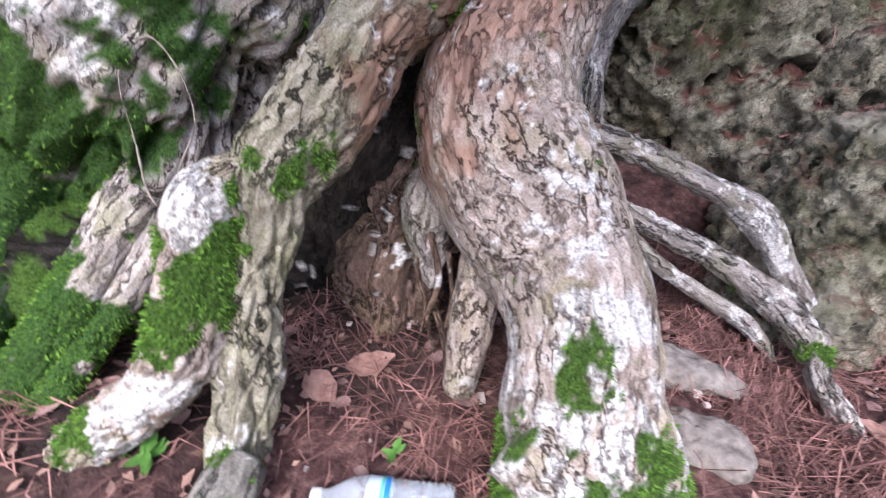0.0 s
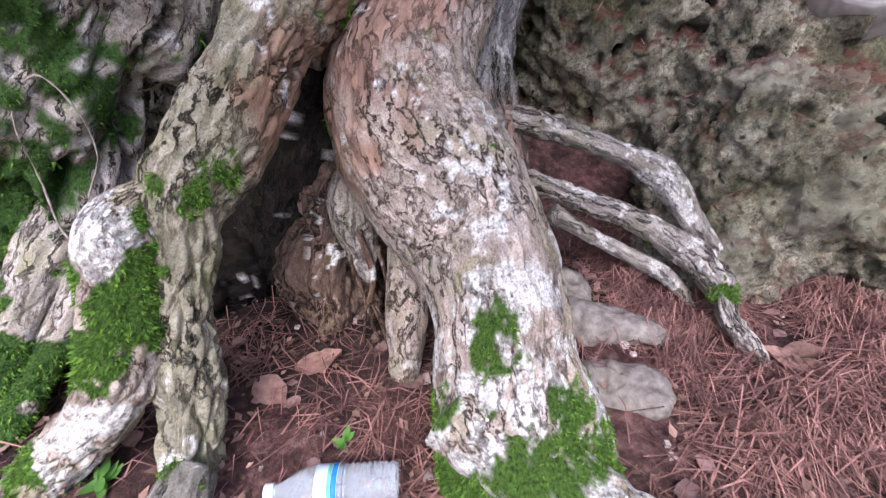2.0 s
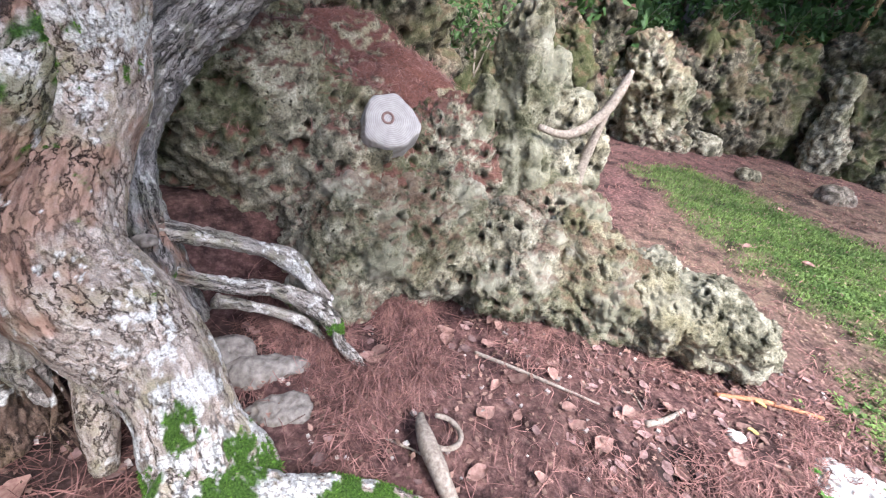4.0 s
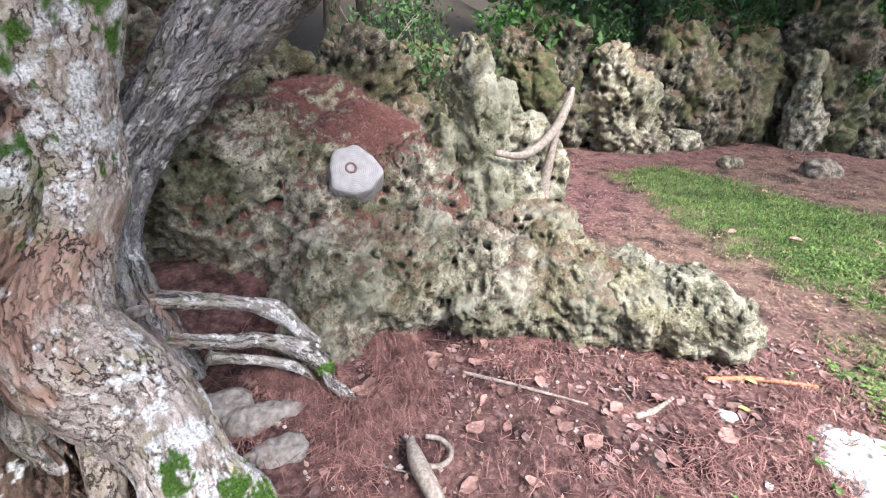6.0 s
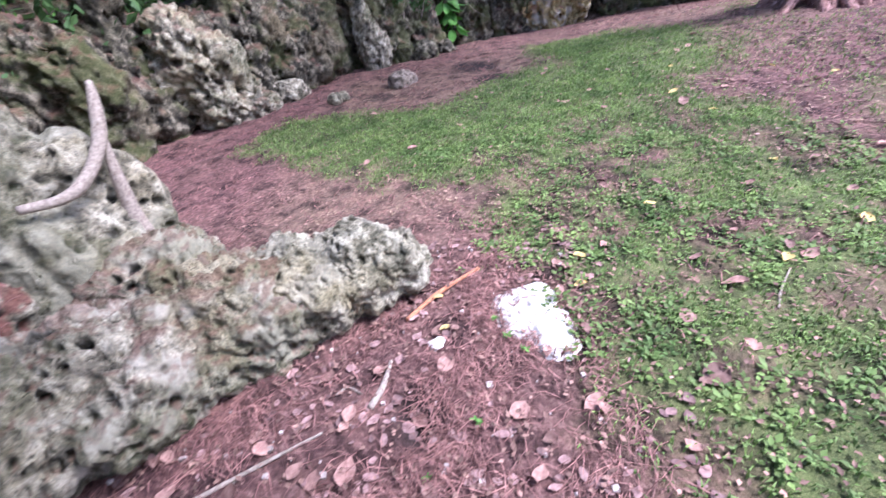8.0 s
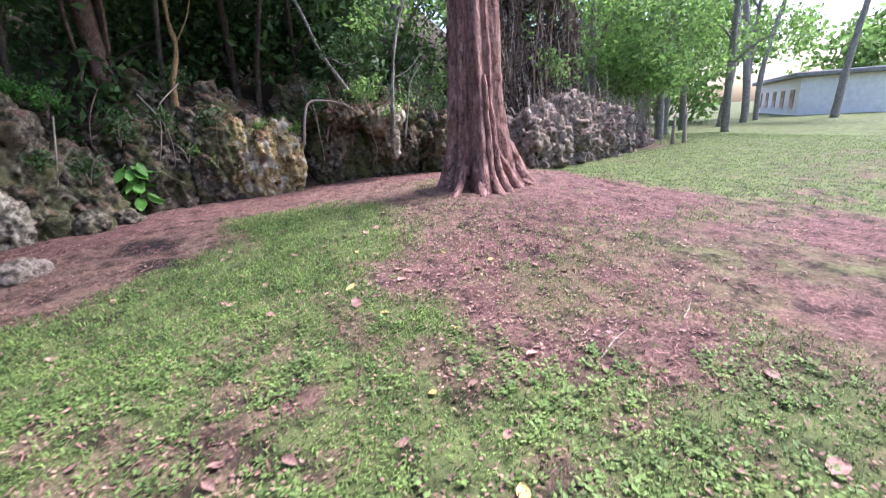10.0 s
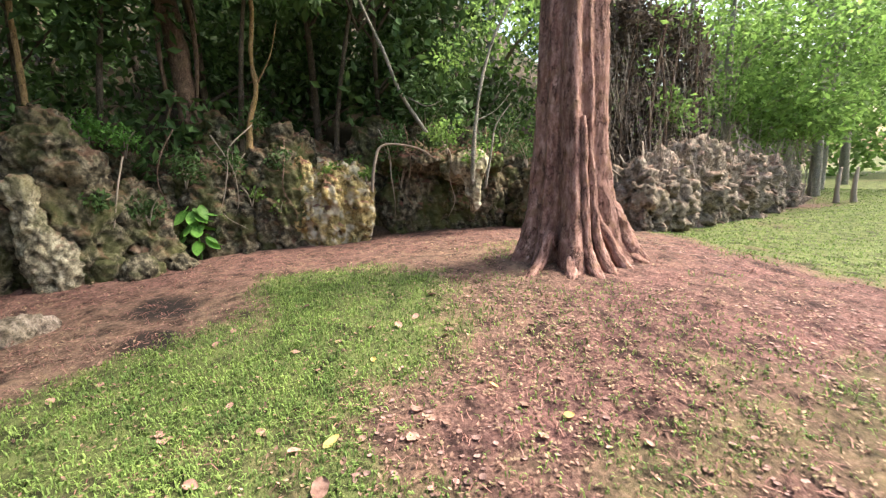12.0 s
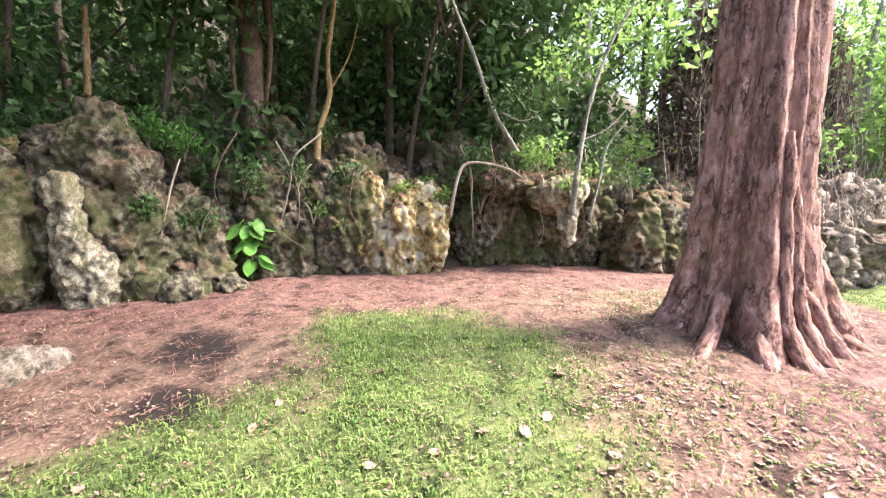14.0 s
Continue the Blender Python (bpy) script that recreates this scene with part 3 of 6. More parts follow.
ROOTS = {
    "main_root": ("pale grey root with white lichen and moss at its foot", 280, 170, M_PALE, 0.007, 0.024,
                  [(0.72, 1.85, 2.7, 0.34), (0.48, 1.72, 2.1, 0.36), (0.34, 1.60, 1.65, 0.34), (0.33, 1.54, 1.32, 0.27), (0.34, 1.47, 1.10, 0.21), (0.29, 1.36, 0.93, 0.165), (0.21, 1.25, 0.80, 0.175), (0.16, 1.16, 0.68, 0.195), (0.18, 1.08, 0.56, 0.21), (0.26, 0.98, 0.45, 0.205),
                   (0.32, 0.85, 0.36, 0.173), (0.34, 0.72, 0.30, 0.155), (0.35, 0.64, 0.20, 0.164), (0.37, 0.59, 0.08, 0.19), (0.40, 0.55, -0.06, 0.21)]),
    "leaning_root": ("mottled bark root leaning down to the ground", 190, 110, M_OLIVE, 0.013, 0.024,
                     [(0.30, 1.62, 1.60, 0.22), (0.16, 1.40, 1.20, 0.165), (0.04, 1.24, 0.99, 0.130), (-0.06, 1.13, 0.90, 0.115), (-0.14, 1.01, 0.79, 0.101), (-0.18, 0.93, 0.71, 0.099), (-0.23, 0.86, 0.62, 0.103), (-0.27, 0.80, 0.55, 0.09),
                      (-0.28, 0.76, 0.48, 0.066), (-0.31, 0.73, 0.38, 0.059), (-0.33, 0.69, 0.26, 0.064), (-0.33, 0.64, 0.15, 0.071), (-0.35, 0.59, -0.02, 0.075)]),
    "knobbed_root": ("white-patched root under thick bright moss", 120, 80, M_PALE, 0.008, 0.018,
                     [(-0.28, 0.84, 0.57, 0.05), (-0.36, 0.77, 0.545, 0.062), (-0.39, 0.73, 0.51, 0.068), (-0.40, 0.70, 0.43, 0.069), (-0.41, 0.67, 0.35, 0.079), (-0.43, 0.64, 0.26, 0.072), (-0.48, 0.61, 0.18, 0.064), (-0.56, 0.60, 0.10, 0.066), (-0.68, 0.58, -0.01, 0.06)]),
    "mossy_root": ("root wrapped in green moss", 90, 60, M_TRUNK, 0.008, 0.015,
                   [(-0.66, 1.10, 0.45, 0.085), (-0.70, 1.02, 0.39, 0.079), (-0.74, 0.94, 0.33, 0.068), (-0.78, 0.86, 0.24, 0.063), (-0.83, 0.79, 0.14, 0.065), (-0.92, 0.71, 0.0, 0.071)]),
    "thin_root": ("", 70, 40, M_TRUNK, 0.006, 0.012,
                  [(-0.60, 1.05, 0.42, 0.055), (-0.65, 0.95, 0.30, 0.047), (-0.72, 0.84, 0.18, 0.042), (-0.78, 0.74, 0.07, 0.038), (-0.86, 0.65, -0.04, 0.037)]),
    "outer_root": ("", 70, 50, M_TRUNK, 0.008, 0.015,
                   [(-1.02, 1.25, 0.60, 0.16), (-1.10, 1.05, 0.38, 0.15), (-1.10, 0.84, 0.18, 0.13), (-1.04, 0.64, 0.08, 0.105), (-1.0, 0.44, 0.05, 0.09), (-1.02, 0.2, -0.03, 0.08)]),
    "low_root": ("", 70, 40, M_GREY, 0.006, 0.010, [(-0.30, 0.52, 0.08, 0.05), (-0.31, 0.44, 0.07, 0.054), (-0.35, 0.37, 0.045, 0.05), (-0.39, 0.27, 0.025, 0.046), (-0.44, 0.17, -0.02, 0.040)]),
    "creeping_root": ("mossy root creeping along the ground", 110, 60, M_PALE, 0.008, 0.015,
                      [(0.26, 0.58, 0.15, 0.12), (0.36, 0.47, 0.10, 0.10), (0.54, 0.34, 0.055, 0.075), (0.67, 0.26, 0.04, 0.068), (0.78, 0.17, 0.03, 0.058), (0.86, 0.08, 0.01, 0.052), (0.93, 0.0, -0.02, 0.045)]),
    "arched_root": ("weathered white root arching from the trunk", 140, 48, M_WHITEBARK, 0.009, 0.020,
                    [(0.38, 1.50, 0.50, 0.07), (0.50, 1.42, 0.53, 0.050), (0.62, 1.35, 0.515, 0.043), (0.76, 1.30, 0.475, 0.044), (0.88, 1.24, 0.435, 0.044), (0.97, 1.18, 0.385, 0.050), (1.02, 1.12, 0.31, 0.036), (1.08, 1.06, 0.22, 0.034), (1.16, 1.0, 0.13, 0.022)]),
    "side_root": ("weathered white root with a mossy elbow", 150, 48, M_WHITEBARK, 0.009, 0.018,
                  [(0.40, 1.40, 0.34, 0.06), (0.50, 1.29, 0.375, 0.044), (0.61, 1.22, 0.35, 0.038), (0.74, 1.18, 0.305, 0.042), (0.86, 1.17, 0.26, 0.043), (0.97, 1.10, 0.212, 0.046), (1.04, 1.02, 0.175, 0.050), (1.06, 0.92, 0.145, 0.050), (1.05, 0.84, 0.10, 0.036), (1.09, 0.77, 0.04, 0.026), (1.12, 0.70, -0.01, 0.016)]),
    "rootlet": ("", 80, 28, M_WHITEBARK, 0.006, 0.012, [(0.62, 1.17, 0.28, 0.036), (0.74, 1.19, 0.20, 0.032), (0.86, 1.16, 0.135, 0.030), (0.95, 1.07, 0.11, 0.030), (1.0, 1.0, 0.08, 0.024), (1.04, 0.94, 0.02, 0.013)]),
    "twisted_stem": ("grey stem with stringy bark curving upward", 200, 90, M_STRING, 0.018, 0.03,
                     [(0.46, 1.30, 0.12, 0.17), (0.44, 1.37, 0.32, 0.155), (0.43, 1.52, 0.55, 0.141), (0.46, 1.66, 0.79, 0.134), (0.56, 1.73, 1.03, 0.135), (0.72, 1.75, 1.25, 0.137), (0.92, 1.73, 1.48, 0.17), (1.14, 1.70, 1.72, 0.21), (1.40, 1.64, 1.98, 0.24), (1.9, 1.55, 2.5, 0.25), (2.6, 1.5, 3.3, 0.19), (3.2, 1.3, 4.6, 0.15)]),
    "rotten_stump": ("dark decayed wood inside the root cavity", 150, 120, M_BROWN, 0.03, 0.09,
                     [(0.08, 1.42, 0.46, 0.10), (0.04, 1.36, 0.38, 0.14), (-0.02, 1.27, 0.26, 0.16), (-0.08, 1.17, 0.14, 0.15), (-0.08, 1.10, -0.02, 0.15)]),
    # Two made-up dark walls stand in for the shade under the trunk.
    "cavity_wall": ("near-black wall added for shade at the back of the cavity", 90, 60, M_CAVITY_SHADE, 0.02, 0.06,
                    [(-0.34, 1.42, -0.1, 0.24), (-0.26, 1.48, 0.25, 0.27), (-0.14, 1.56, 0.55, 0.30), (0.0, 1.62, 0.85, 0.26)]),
    "rotten_sill": ("near-black sill added for shade below the mossy buttress", 110, 60, M_CAVITY_SHADE, 0.02, 0.06,
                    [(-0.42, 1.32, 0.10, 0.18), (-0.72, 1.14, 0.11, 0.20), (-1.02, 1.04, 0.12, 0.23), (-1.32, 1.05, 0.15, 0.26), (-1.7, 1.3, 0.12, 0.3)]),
    "bark_flap": ("ragged pale flap of dead bark", 90, 50, M_WHITEBARK, 0.012, 0.03, [(0.04, 1.17, 0.50, 0.05), (0.01, 1.11, 0.42, 0.065), (0.0, 1.07, 0.33, 0.055), (0.02, 1.04, 0.25, 0.035), (0.03, 1.02, 0.17, 0.010)]),
    "hanging_root": ("", 70, 40, M_PALE, 0.006, 0.012, [(0.20, 1.03, 0.42, 0.05), (0.16, 0.96, 0.33, 0.052), (0.145, 0.91, 0.23, 0.058), (0.135, 0.86, 0.12, 0.055), (0.12, 0.81, -0.01, 0.04)]),
}
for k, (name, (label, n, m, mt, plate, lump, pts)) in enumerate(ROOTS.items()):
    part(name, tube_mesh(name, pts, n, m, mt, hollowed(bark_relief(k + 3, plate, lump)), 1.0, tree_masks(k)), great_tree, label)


def trunk_relief(V, bark, R):
    d = bark_relief(77, 0.016, 0.06, 14)(V, bark, R)
    d = d + 0.10 * fbm(V, 2.2, 3, 78)
    knot = np.linalg.norm((V - (-0.42, 0.98, 1.02)) / (0.12, 0.2, 0.12), axis=1)
    return d - 0.42 * smooth(1.0, 0.72, hollow(V)) - 0.06 * smooth(1.0, 0.4, knot)


part("trunk", tube_mesh("trunk", [(-0.1, 2.75, -0.2, 0.60), (-0.12, 2.6, 0.25, 0.60), (-0.22, 1.98, 0.72, 0.54), (-0.15, 1.66, 1.2, 0.50), (0.12, 1.72, 1.65, 0.48), (0.45, 1.82, 2.2, 0.44), (0.8, 1.9, 3.0, 0.38), (1.0, 2.0, 4.4, 0.32), (1.0, 2.1, 6.2, 0.24)],
                         300, 240, M_TRUNK, trunk_relief, 1.0, tree_masks(90, 1.0, 0.9)), great_tree, "mossy trunk with a dark hollow")
def buttress_relief(V, bark, R):
    ridge = np.abs(fbm(bark * (1, 1, 0.45), 6, 3, 97))
    return bark_relief(95, 0.022, 0.08, 15)(V, bark, R) + 0.10 * fbm(V, 3.2, 3, 98) - 0.11 * smooth(0.10, 0.0, ridge)


part("buttress", tube_mesh("buttress", [(-1.10, 1.72, -0.2, 0.34), (-1.06, 1.52, 0.22, 0.42), (-0.82, 1.34, 0.68, 0.42), (-0.46, 1.42, 1.2, 0.34), (-0.34, 1.5, 1.6, 0.34), (-0.3, 1.6, 2.2, 0.3)], 240, 220, M_TRUNK,
                           buttress_relief, 1.0, tree_masks(95, 1.3, 1.7)), great_tree, "bulging buttress under thick moss")
# Limbs out of view; the first reaches the added shading crown.
for pts in ([(1.0, 2.05, 5.4, 0.2), (0.8, 0.0, 6.6, 0.14), (0.2, -2.6, 7.2, 0.07)], [(1.0, 2.08, 5.9, 0.18), (0.2, 3.2, 7.2, 0.12), (-1.2, 4.4, 8.2, 0.06)], [(1.0, 2.1, 6.1, 0.2), (1.2, 2.6, 7.6, 0.13), (1.0, 2.4, 9.2, 0.06)], [(0.6, 1.87, 2.6, 0.18), (-1.2, 1.5, 4.2, 0.16), (-3.0, 1.0, 6.4, 0.08)]):
    part("limb", tube_mesh("limb", pts, 30, 16, M_TRUNK, None), great_tree)


def leaf_cloud(name, balls, count, size, mat, seed, flat=0.0):
    """Many small pointed leaves through a set of ellipsoids (x, y, z, rx, ry, rz)."""
    rs = np.random.RandomState(seed)
    B = np.array(balls, float)
    w = B[:, 3] * B[:, 4] * B[:, 5]
    pick = rs.choice(len(B), count, p=w / w.sum())
    d = rs.normal(size=(count, 3))
    d /= np.linalg.norm(d, axis=1)[:, None]
    P = B[pick, :3] + d * B[pick, 3:6] * (rs.rand(count) ** 0.45)[:, None]
    clump = fbm(P, 2.2 / max(0.4, float(B[:, 3].mean())), 3, seed)
    P = P[clump > -0.16]
    n = len(P)
    u = rs.normal(size=(n, 3))
    u[:, 2] = u[:, 2] * (1 - flat) - 0.35
    u /= np.linalg.norm(u, axis=1)[:, None]
    v = np.cross(u, rs.normal(size=(n, 3)))
    v /= np.linalg.norm(v, axis=1)[:, None] + 1e-9
    s = size * rs.uniform(0.6, 1.4, n)[:, None]
    wv = np.cross(u, v)
    V = np.stack([P, P + u * s * 0.5 + v * s * 0.26 + wv * s * 0.08, P + u * s, P + u * s * 0.5 - v * s * 0.26 + wv * s * 0.08], 1).reshape(-1, 3)
    F = np.arange(n * 4).reshape(-1, 4)
    F = np.vstack([F[:, [0, 1, 2]], F[:, [0, 2, 3]]])
    return mesh_of(name, V, F, mat, False)


# Unseen crown, its clumps placed to keep the sun off the roots.
part("crown", leaf_cloud("crown", [(0.0, -3.2, 7.2, 2.2, 2.0, 1.0), (-1.6, -1.6, 7.6, 2.0, 1.8, 1.0), (1.2, -0.6, 7.8, 1.8, 1.8, 0.9), (-1.0, 4.2, 8.6, 2.0, 2.0, 1.3), (1.0, 2.4, 9.2, 2.0, 2.0, 1.2), (-3.0, 1.0, 7.0, 1.6, 1.6, 1.0)], 20000, 0.26, M_LEAF, 5), great_tree, "unseen leafy crown added to shade the roots")


# ---- limestone ----
def rock_mesh(name, blobs, voxel, seed, mat, lump=0.10, pits=0.035, flute=0.0, pale=0.0, moss=0.0, litter=0.0, grain=11.0):
    V, N, F = fuse(blobs, voxel)
    V = V + N * (lump * 1.3 * fbm(V, 1.9, 3, seed) + lump * 0.9 * fbm(V, 5.0, 4, seed + 1))[:, None]
    w = np.column_stack([fbm(V, 3, 2, seed + 13), fbm(V, 3, 2, seed + 14), fbm(V, 3, 2, seed + 15)])
    for sc, am in ((2.6, 0.9), (6.0, 0.45)):
        e1, e2 = cells(V + 0.22 / sc * 3 * w, sc, seed + int(sc))
        V = V + N * (lump * am * (np.minimum(e2 - e1, 0.5) - 0.22))[:, None]
    if flute:
        V = V + N * (flute * fbm(V * (1, 1, 0.22), 7.0, 3, seed + 2))[:, None]
    N = normals_of(V, F)
    d1, d2 = cells(V + 0.03 * np.column_stack([fbm(V, 9, 2, seed + 3), fbm(V, 9, 2, seed + 4), fbm(V, 9, 2, seed + 5)]), grain, seed + 6)
    keep = smooth(-0.3, 0.15, fbm(V, 3.5, 3, seed + 7))
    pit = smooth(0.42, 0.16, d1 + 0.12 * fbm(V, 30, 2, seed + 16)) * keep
    edge = smooth(0.16, 0.0, d2 - d1)
    V = V + N * (pits * (0.35 * d1 - 1.5 * pit) - 0.3 * pits * edge + pits * 0.7 * fbm(V, 22, 4, seed + 8))[:, None]
    N = normals_of(V, F)
    up = N[:, 2]
    n1 = fbm(V, 3, 4, seed + 9)
    a_litter = litter * smooth(0.55, 0.8, up + 0.5 * n1) if litter else np.zeros(len(V))
    a_moss = np.clip(moss * smooth(-0.1, 0.3, fbm(V, 2.2, 4, seed + 11) + 0.25 * up), 0, 1)
    a_pale = np.clip(pale * smooth(0.0, 0.3, fbm(V, 6, 4, seed + 12)), 0, 1)
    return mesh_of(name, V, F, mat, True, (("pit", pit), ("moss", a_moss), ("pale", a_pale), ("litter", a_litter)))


outcrop = thing("limestone_outcrop", "pitted grey-yellow limestone outcrop strewn with pine needles", "rock", at=(2.0, 1.2, 0.0))
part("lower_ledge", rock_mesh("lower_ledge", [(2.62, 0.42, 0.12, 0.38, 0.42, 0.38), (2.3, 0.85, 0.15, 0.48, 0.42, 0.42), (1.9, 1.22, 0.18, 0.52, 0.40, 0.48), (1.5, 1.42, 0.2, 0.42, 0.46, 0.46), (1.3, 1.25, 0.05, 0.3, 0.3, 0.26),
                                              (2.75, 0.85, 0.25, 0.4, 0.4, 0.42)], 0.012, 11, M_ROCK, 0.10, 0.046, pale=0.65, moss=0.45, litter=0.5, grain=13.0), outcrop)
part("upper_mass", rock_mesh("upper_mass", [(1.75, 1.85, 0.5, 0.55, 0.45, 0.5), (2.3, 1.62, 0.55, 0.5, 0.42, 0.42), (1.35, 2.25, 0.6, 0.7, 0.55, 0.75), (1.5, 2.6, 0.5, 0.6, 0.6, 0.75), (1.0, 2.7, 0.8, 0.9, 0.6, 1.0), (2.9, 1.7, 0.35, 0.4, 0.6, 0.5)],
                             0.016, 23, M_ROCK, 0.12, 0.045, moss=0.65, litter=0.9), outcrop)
bank = rock_mesh("litter_bank", [(2.25, 2.35, 0.35, 0.62, 0.62, 0.74), (2.65, 2.75, 0.4, 0.75, 0.8, 0.80), (2.5, 3.2, 0.5, 0.9, 0.6, 0.88)], 0.03, 29, M_ROCK, 0.05, 0.012, litter=1.3)
part("litter_bank", bank, outcrop, "bank of reddish needle litter behind the ledge")
part("pinnacle", rock_mesh("pinnacle", [(2.57, 1.40, 1.36, 0.075, 0.10, 0.40), (2.66, 1.36, 1.18, 0.15, 0.14, 0.50), (2.72, 1.32, 0.95, 0.20, 0.19, 0.5), (2.84, 1.25, 1.0, 0.19, 0.17, 0.48), (3.0, 1.14, 0.80, 0.20, 0.17, 0.44), (3.12, 1.04, 0.66, 0.2, 0.2, 0.40), (2.8, 1.22, 0.6, 0.42, 0.32, 0.42), (2.44, 1.46, 0.90, 0.10, 0.11, 0.36), (2.82, 0.98, 0.5, 0.2, 0.2, 0.34)],
                           0.012, 37, M_ROCK, 0.055, 0.022, flute=0.08, pale=0.45, moss=0.4), outcrop, "upright pinnacle of pale yellowish limestone")
part("back_ridge", rock_mesh("back_ridge", [(2.0, 3.9, 0.8, 1.0, 0.6, 1.2), (3.3, 3.6, 0.6, 0.9, 0.6, 1.2), (0.6, 3.6, 0.9, 1.1, 0.7, 1.5), (1.4, 3.3, 0.8, 0.5, 0.5, 1.0)], 0.035, 41, M_CLIFF_SHADED, 0.2, 0.06, flute=0.05, moss=0.4, litter=0.25, grain=7), outcrop)
boulder = thing("limestone_boulder", "rounded honeycombed boulder of pale limestone on litter", "rock", at=(2.95, -0.22, 0.0),
                me=None)
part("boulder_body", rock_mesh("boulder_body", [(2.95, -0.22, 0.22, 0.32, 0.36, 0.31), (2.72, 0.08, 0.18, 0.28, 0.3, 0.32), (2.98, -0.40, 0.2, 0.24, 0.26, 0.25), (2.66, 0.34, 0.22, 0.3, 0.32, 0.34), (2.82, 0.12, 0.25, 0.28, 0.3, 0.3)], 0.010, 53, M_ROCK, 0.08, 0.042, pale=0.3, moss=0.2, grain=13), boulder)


# ---- cliff ----
def cliff_rock(label, blobs, seed, mat=None, voxel=0.045, lump=0.16, pits=0.05, flute=0.13, pale=0.0, moss=0.65, litter=0.45):
    x, y = blobs[0][0], blobs[0][1]
    ob = thing("cliff_rock", label, "rock", "rocks of the low cliff", at=(x, y, 0.0))
    part("stone", rock_mesh("stone", blobs, voxel, seed, mat or M_CLIFF_SHADED, lump, pits, flute, pale, moss, litter, grain=6.0), ob)
    return ob


rs = np.random.RandomState(4)
cliff_rock("weathered upright limestone pillar beside the cliff", [(11.0, 0.28, 0.9, 0.24, 0.22, 1.05), (10.95, 0.36, 1.5, 0.16, 0.17, 0.45), (11.1, 0.16, 0.4, 0.32, 0.34, 0.62)], 101, M_ROCK, 0.025, 0.06, 0.03, 0.14, moss=0.45)
cliff_rock("tan fluted limestone wall behind the pillar", [(12.0, 1.65, 1.0, 0.5, 0.6, 1.45), (11.9, 1.1, 0.8, 0.45, 0.4, 1.1), (11.7, 2.1, 0.9, 0.5, 0.5, 1.3)], 105, M_WARMROCK, 0.04, 0.14, 0.05, 0.18, pale=0.2, moss=0.75, litter=0.9)
cliff_rock("yellowish fluted limestone block with ferns on top", [(12.6, -4.15, 0.9, 0.45, 0.45, 1.0), (12.65, -4.65, 0.9, 0.42, 0.36, 1.0), (13.0, -4.3, 1.5, 0.6, 0.7, 0.55), (12.75, -3.6, 1.0, 0.4, 0.4, 1.1)], 102, M_WARMROCK, 0.03, 0.10, 0.04, 0.24, pale=0.9, moss=0.15, litter=0.9)
cliff_rock("pale pointed limestone hanging over a dark recess", [(11.75, -7.15, 1.35, 0.12, 0.12, 0.5), (11.8, -7.0, 1.55, 0.1, 0.1, 0.4), (12.0, -7.1, 1.85, 0.45, 0.42, 0.3), (12.5, -7.2, 1.8, 0.5, 0.5, 0.35)], 103, M_ROCK, 0.03, 0.05, 0.03, 0.14, pale=0.4, moss=0.5)
# The dense dark moss here also stands in for shade in the recess.
cliff_rock("mossy overhanging ledge above a dark recess", [(13.0, -6.1, 2.0, 0.7, 0.8, 0.28), (12.8, -7.5, 1.95, 0.65, 0.8, 0.26), (13.5, -6.8, 1.9, 0.8, 1.6, 0.4), (13.15, -6.2, 0.8, 0.5, 0.9, 1.2), (13.05, -7.6, 0.8, 0.5, 0.9, 1.2)], 106, M_CLIFF_SHADED, 0.04, 0.12, 0.05, 0.14, moss=0.8, litter=0.8)
cliff_rock("jagged grey limestone boulder by the red path", [(8.3, 2.6, 0.7, 0.55, 0.55, 0.85), (8.1, 2.9, 1.2, 0.4, 0.45, 0.7), (8.6, 2.2, 0.3, 0.5, 0.45, 0.5)], 104, M_ROCK, 0.035, 0.16, 0.06, 0.10, moss=0.35)
for k, (x, y, h, wd) in enumerate(((7.2, 4.3, 1.6, 0.9), (9.2, 3.0, 1.5, 0.8), (10.0, 2.2, 1.9, 0.8), (10.9, 1.5, 1.7, 0.8), (11.9, 0.6, 2.2, 0.9), (12.2, -0.6, 1.5, 0.8), (12.9, -1.8, 1.7, 0.9), (13.0, -3.0, 1.9, 0.9),
                                   (13.9, -5.8, 1.7, 0.8), (13.6, -6.7, 1.7, 0.8), (13.3, -8.0, 1.8, 0.9), (12.2, -9.4, 1.6, 0.9), (5.6, 5.0, 1.4, 1.0))):
    bl = [(x + rs.uniform(-0.4, 0.6), y + rs.uniform(-0.7, 0.7), h * rs.uniform(0.2, 0.5), wd * rs.uniform(0.4, 0.7), wd * rs.uniform(0.4, 0.75), h * rs.uniform(0.55, 1.0)) for _ in range(6)]
    cliff_rock("mossy limestone of the low cliff, darkened for shade", [(x, y, h * 0.45, wd * 0.8, wd * 0.85, h * 0.8)] + bl, 120 + k)
